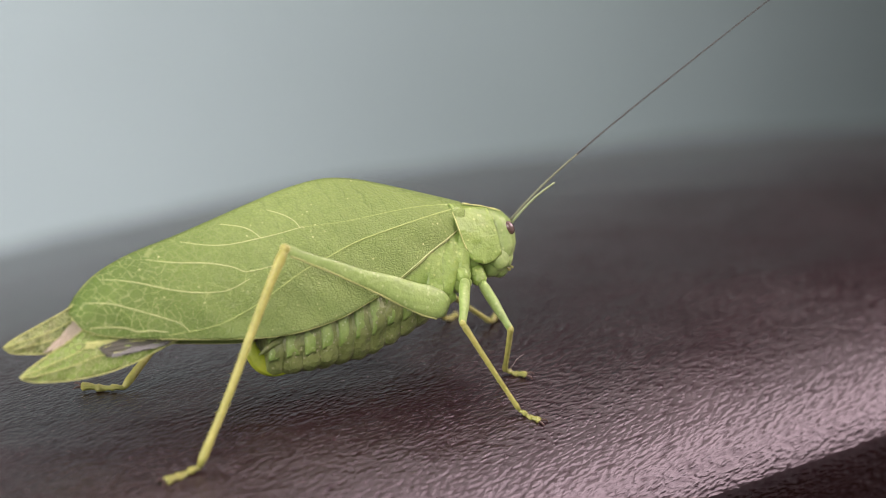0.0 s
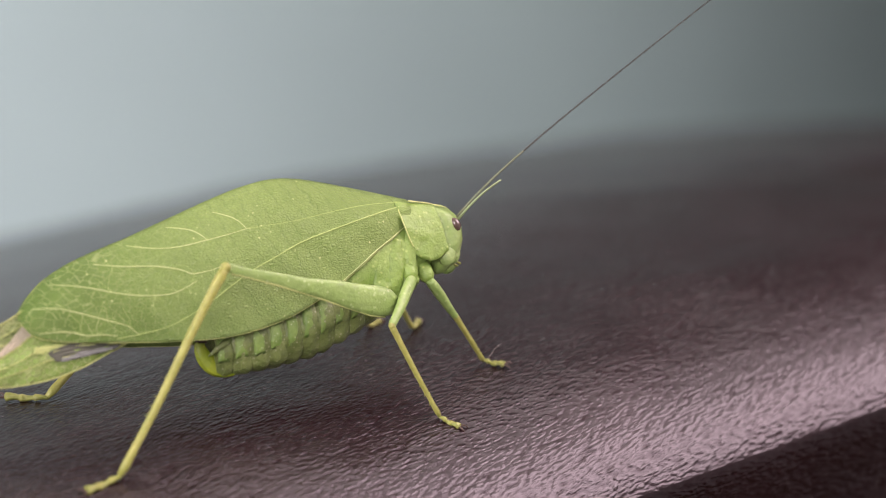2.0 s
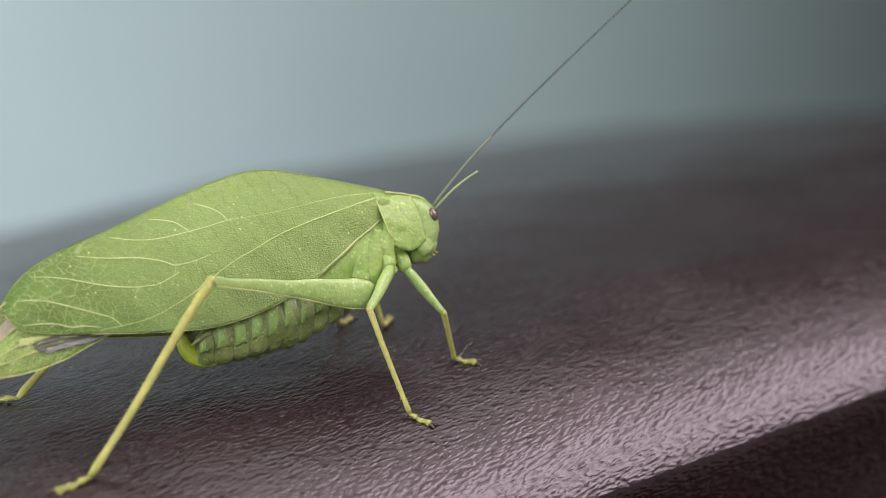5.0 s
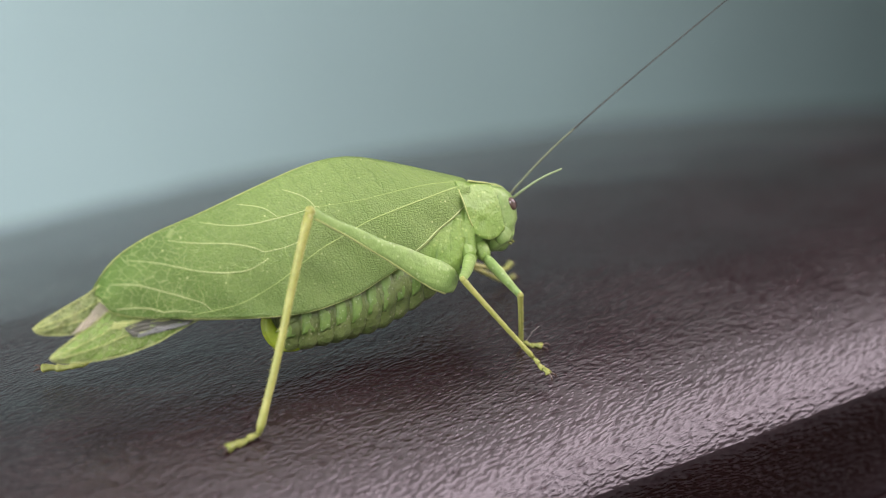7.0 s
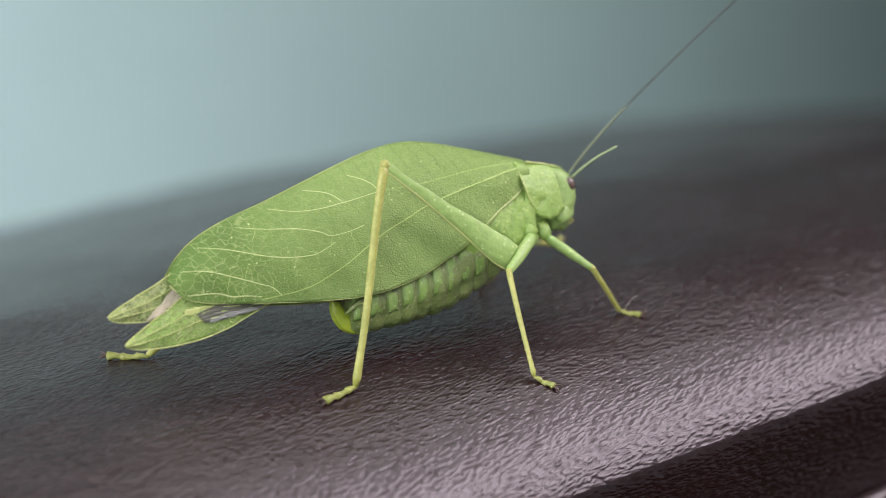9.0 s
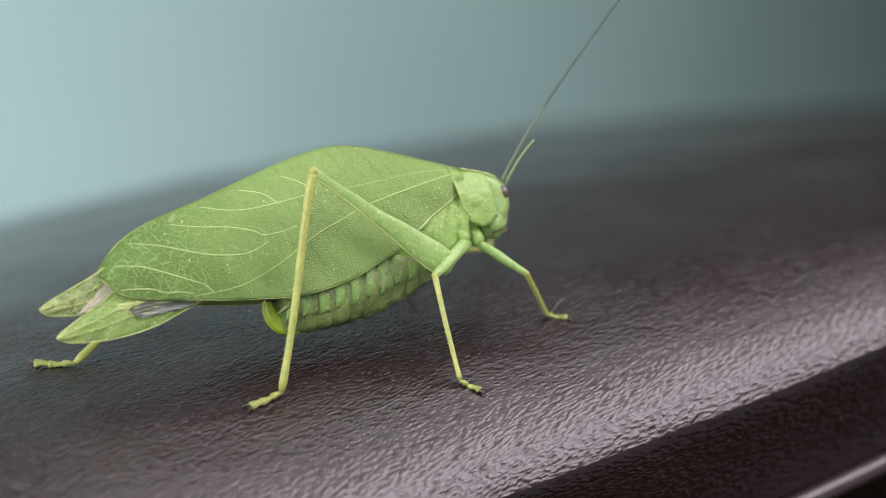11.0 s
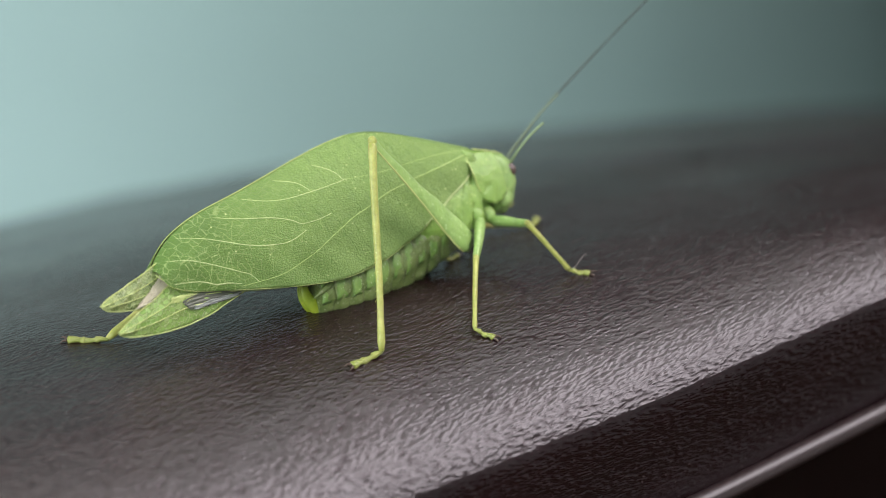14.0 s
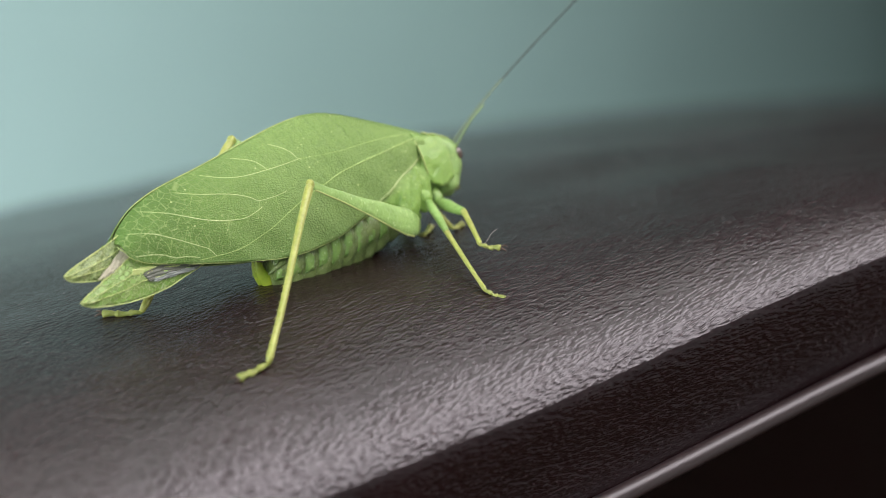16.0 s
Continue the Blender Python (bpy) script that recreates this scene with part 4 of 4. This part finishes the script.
# ---------------------------------------------------------------- what moves
BODY = [
    (0, pose(-0.01654, 0.02732, 0.73526, -12.83, -11.08, 23.14)),
    (0.5, pose(-0.01492, 0.02744, 0.73571, -12.65, -11.38, 23.74)),
    (1, pose(-0.01397, 0.02730, 0.73615, -12.76, -11.69, 23.60)),
    (1.5, pose(-0.01374, 0.02718, 0.73626, -13.34, -11.55, 23.17)),
    (2, pose(-0.01363, 0.02645, 0.73640, -13.74, -11.73, 23.06)),
    (2.5, pose(-0.01343, 0.02601, 0.73661, -14.13, -11.88, 22.93)),
    (3, pose(-0.01339, 0.02600, 0.73671, -14.38, -12.03, 23.11)),
    (5.3, pose(-0.01255, 0.03092, 0.73672, -12.86, -11.12, 24.59)),
    (5.5, pose(-0.01080, 0.03117, 0.73680, -12.65, -10.36, 24.15)),
    (6, pose(-0.00789, 0.03235, 0.73637, -12.10, -11.27, 24.07)),
    (6.5, pose(-0.00722, 0.03308, 0.73625, -11.42, -11.32, 23.52)),
    (7, pose(-0.00416, 0.03581, 0.73717, -9.70, -10.48, 27.17)),
    (7.5, pose(-0.00281, 0.03805, 0.73653, -9.67, -9.78, 26.07)),
    (8, pose(0.00025, 0.04147, 0.73734, -10.00, -10.96, 26.07)),
    (8.2, pose(0.00328, 0.04256, 0.73797, -10.81, -11.91, 27.23)),
    (10.3, pose(0.00621, 0.04330, 0.73849, -11.99, -10.39, 28.04)),
    (10.5, pose(0.00588, 0.04309, 0.73832, -12.25, -9.96, 28.09)),
    (11, pose(0.00579, 0.04256, 0.73828, -13.28, -9.12, 28.41)),
    (11.5, pose(0.00602, 0.04351, 0.73829, -12.75, -9.34, 27.77)),
    (12, pose(0.00625, 0.04486, 0.73821, -11.85, -9.71, 27.42)),
    (12.5, pose(0.00935, 0.04973, 0.73825, -10.35, -11.46, 31.94)),
    (13, pose(0.01224, 0.05300, 0.73803, -9.59, -9.12, 32.24)),
    (13.5, pose(0.01669, 0.05726, 0.73892, -9.09, -10.44, 33.83)),
    (14, pose(0.02054, 0.06107, 0.73926, -9.36, -10.63, 35.32)),
    (14.5, pose(0.02382, 0.06551, 0.74008, -10.15, -10.33, 38.06)),
    (15, pose(0.02588, 0.06818, 0.74066, -10.70, -8.94, 38.95)),
    (15.5, pose(0.02656, 0.07082, 0.74073, -10.27, -8.79, 37.80)),
    (16, pose(0.02728, 0.07203, 0.74098, -8.95, -8.40, 38.09)),
]
# lift of the antennae above the level, in degrees, by seconds
FAR_LIFT = ((0, 1, 3, 5.5, 6.5, 7.5, 8, 8.2, 10.3, 11, 12, 12.5, 13, 13.5, 14, 14.5, 15, 16), (41.1, 40.6, 41.0, 45.9, 42.9, 40.3, 42.5, 43.1, 48.2, 55.1, 54.1, 52.3, 44.9, 46.0, 45.4, 45.0, 44.0, 45.1))
NEAR_LIFT = ((0, 1, 3, 5.5, 6.5, 7.5, 8, 8.2, 10.3, 11, 12, 12.5, 13, 13.5, 14, 14.5, 15, 16), (46.5, 46.8, 44.0, 43.8, 40.5, 28.0, 31.8, 33.5, 43.8, 59.5, 42.0, 28.2, 36.5, 52.5, 50.8, 54.0, 55.5, 55.8))


def glide(times, values, t):
    """Smooth, never overshooting interpolation."""
    v = np.asarray(values, float)
    k = int(np.clip(np.searchsorted(times, t) - 1, 0, len(times) - 2))

    def slope(i):
        if i <= 0 or i >= len(times) - 1:
            return v[0] * 0
        a, b = (v[i] - v[i - 1]) / (times[i] - times[i - 1]), (v[i + 1] - v[i]) / (times[i + 1] - times[i])
        return np.where(a * b > 0, 2 * a * b / np.where(a + b == 0, 1, a + b), 0)

    h = times[k + 1] - times[k]
    u = min(1.0, max(0.0, (t - times[k]) / h))
    m0, m1 = slope(k) * h, slope(k + 1) * h
    return (2 * u ** 3 - 3 * u * u + 1) * v[k] + (u ** 3 - 2 * u * u + u) * m0 + (3 * u * u - 2 * u ** 3) * v[k + 1] + (u ** 3 - u * u) * m1


def body_at(t):
    times = [r[0] for r in BODY]
    values = []
    for _, m in BODY:
        q = m.to_quaternion()
        if values and q.dot(values[-1][1]) < 0:
            q.negate()
        values.append((m.translation, q))
    flat = glide(times, [[*p, *q] for p, q in values], t)
    return Matrix.LocRotScale(Vector(flat[:3]), Euler((0, 0, 0)), None) @ Matrix(np.array(mathutils_quat(flat[3:])).tolist()).to_4x4()


def mathutils_quat(q):
    w, x, y, z = np.asarray(q) / np.linalg.norm(q)
    return [[1 - 2 * (y * y + z * z), 2 * (x * y - z * w), 2 * (x * z + y * w)], [2 * (x * y + z * w), 1 - 2 * (x * x + z * z), 2 * (y * z - x * w)], [2 * (x * z - y * w), 2 * (y * z + x * w), 1 - 2 * (x * x + y * y)]]


LEATHER_UP = Vector((0.25, -0.60, 0.76)).normalized()


def ankle_at(name, t):
    """Place of an ankle and how far its step is lifted (0 on the ground to 1)."""
    rows = STANCES[name]
    for t0, t1, p in rows:
        if t0 <= t <= t1:
            return Vector(p), 0.0
    for (_, t1, p), (t2, _, q) in zip(rows, rows[1:]):
        if t1 < t < t2:
            u = (t - t1) / (t2 - t1)
            return Vector(p).lerp(Vector(q), u * u * (3 - 2 * u)), math.sin(math.pi * u)
    return Vector(rows[-1][2]), 0.0


def aimed(start, end, up):
    """A pose at start whose x points to end and whose z lies towards up."""
    x = (end - start).normalized()
    y = up.cross(x).normalized()
    z = x.cross(y)
    return Matrix.Translation(start) @ Matrix((x, y, z)).transposed().to_4x4()


def leg_poses(name, t, body):
    hip, thigh, shin, swing, toe = LEGS[name]
    back_to = body.inverted()
    ankle, lift = ankle_at(name, t)
    a = back_to @ (ankle + LEATHER_UP * 0.00045 + Vector((0, 0, 1)) * (0.0014 if "hind" in name else 0.0036 if "mid" in name else 0.0026) * lift)
    tip = back_to @ (ankle + Vector(toe) + LEATHER_UP * 0.0003 + Vector((0, 0, 1)) * (0.0030 if name == "near_hind" else 0.0010 if name == "far_hind" else 0.0026) * lift)
    h, l1, l2 = Vector(hip) * MM, thigh * MM, shin * MM
    d = a - h
    dist = min(max(d.length, abs(l1 - l2) * 1.02 + 1e-5), (l1 + l2) * 0.998)
    x = d.normalized()
    along = (l1 * l1 - l2 * l2 + dist * dist) / (2 * dist)
    rise = math.sqrt(max(0.0, l1 * l1 - along * along))
    pole = Vector(swing)
    pole = (pole - x * pole.dot(x)).normalized()
    if name in LEAN:
        pole = Matrix.Rotation(radians(float(glide(*LEAN[name], t))), 3, x) @ pole
    knee = h + x * along + pole * rise
    tip += h + x * dist - a
    a = h + x * dist
    return aimed(h, knee, pole), aimed(knee, a, pole), aimed(a, tip, back_to.to_3x3() @ LEATHER_UP)


def motions():
    steps = [i * 0.1 for i in range(161)]
    bodies = [(t, body_at(t)) for t in steps]
    walk(katydid, bodies)
    for name, limb in leg_parts.items():
        poses = [leg_poses(name, t, m) for t, m in bodies]
        for i, ob in enumerate(limb):
            walk(ob, [(t, p[i]) for t, p in zip(steps, poses)])
    for ob, side, table, turn in ((FAR_ANTENNA, 1, FAR_LIFT, 0.0), (NEAR_ANTENNA, -1, NEAR_LIFT, -35.0)):
        rows = []
        for t, m in bodies[::2]:
            root = Vector((13.5, side * 0.75, 2.3)) * MM
            lift = radians(float(glide(table[0], table[1], t)))
            way = Vector((math.cos(lift) * math.cos(radians(turn)), math.sin(radians(turn)), math.sin(lift) * math.cos(radians(turn))))
            way = m.inverted().to_3x3() @ (Matrix.Rotation(radians(-8), 3, "X") @ way)
            rows.append((t, aimed(root, root + way, Vector((0, 0, 1)))))
        walk(ob, rows)


motions()
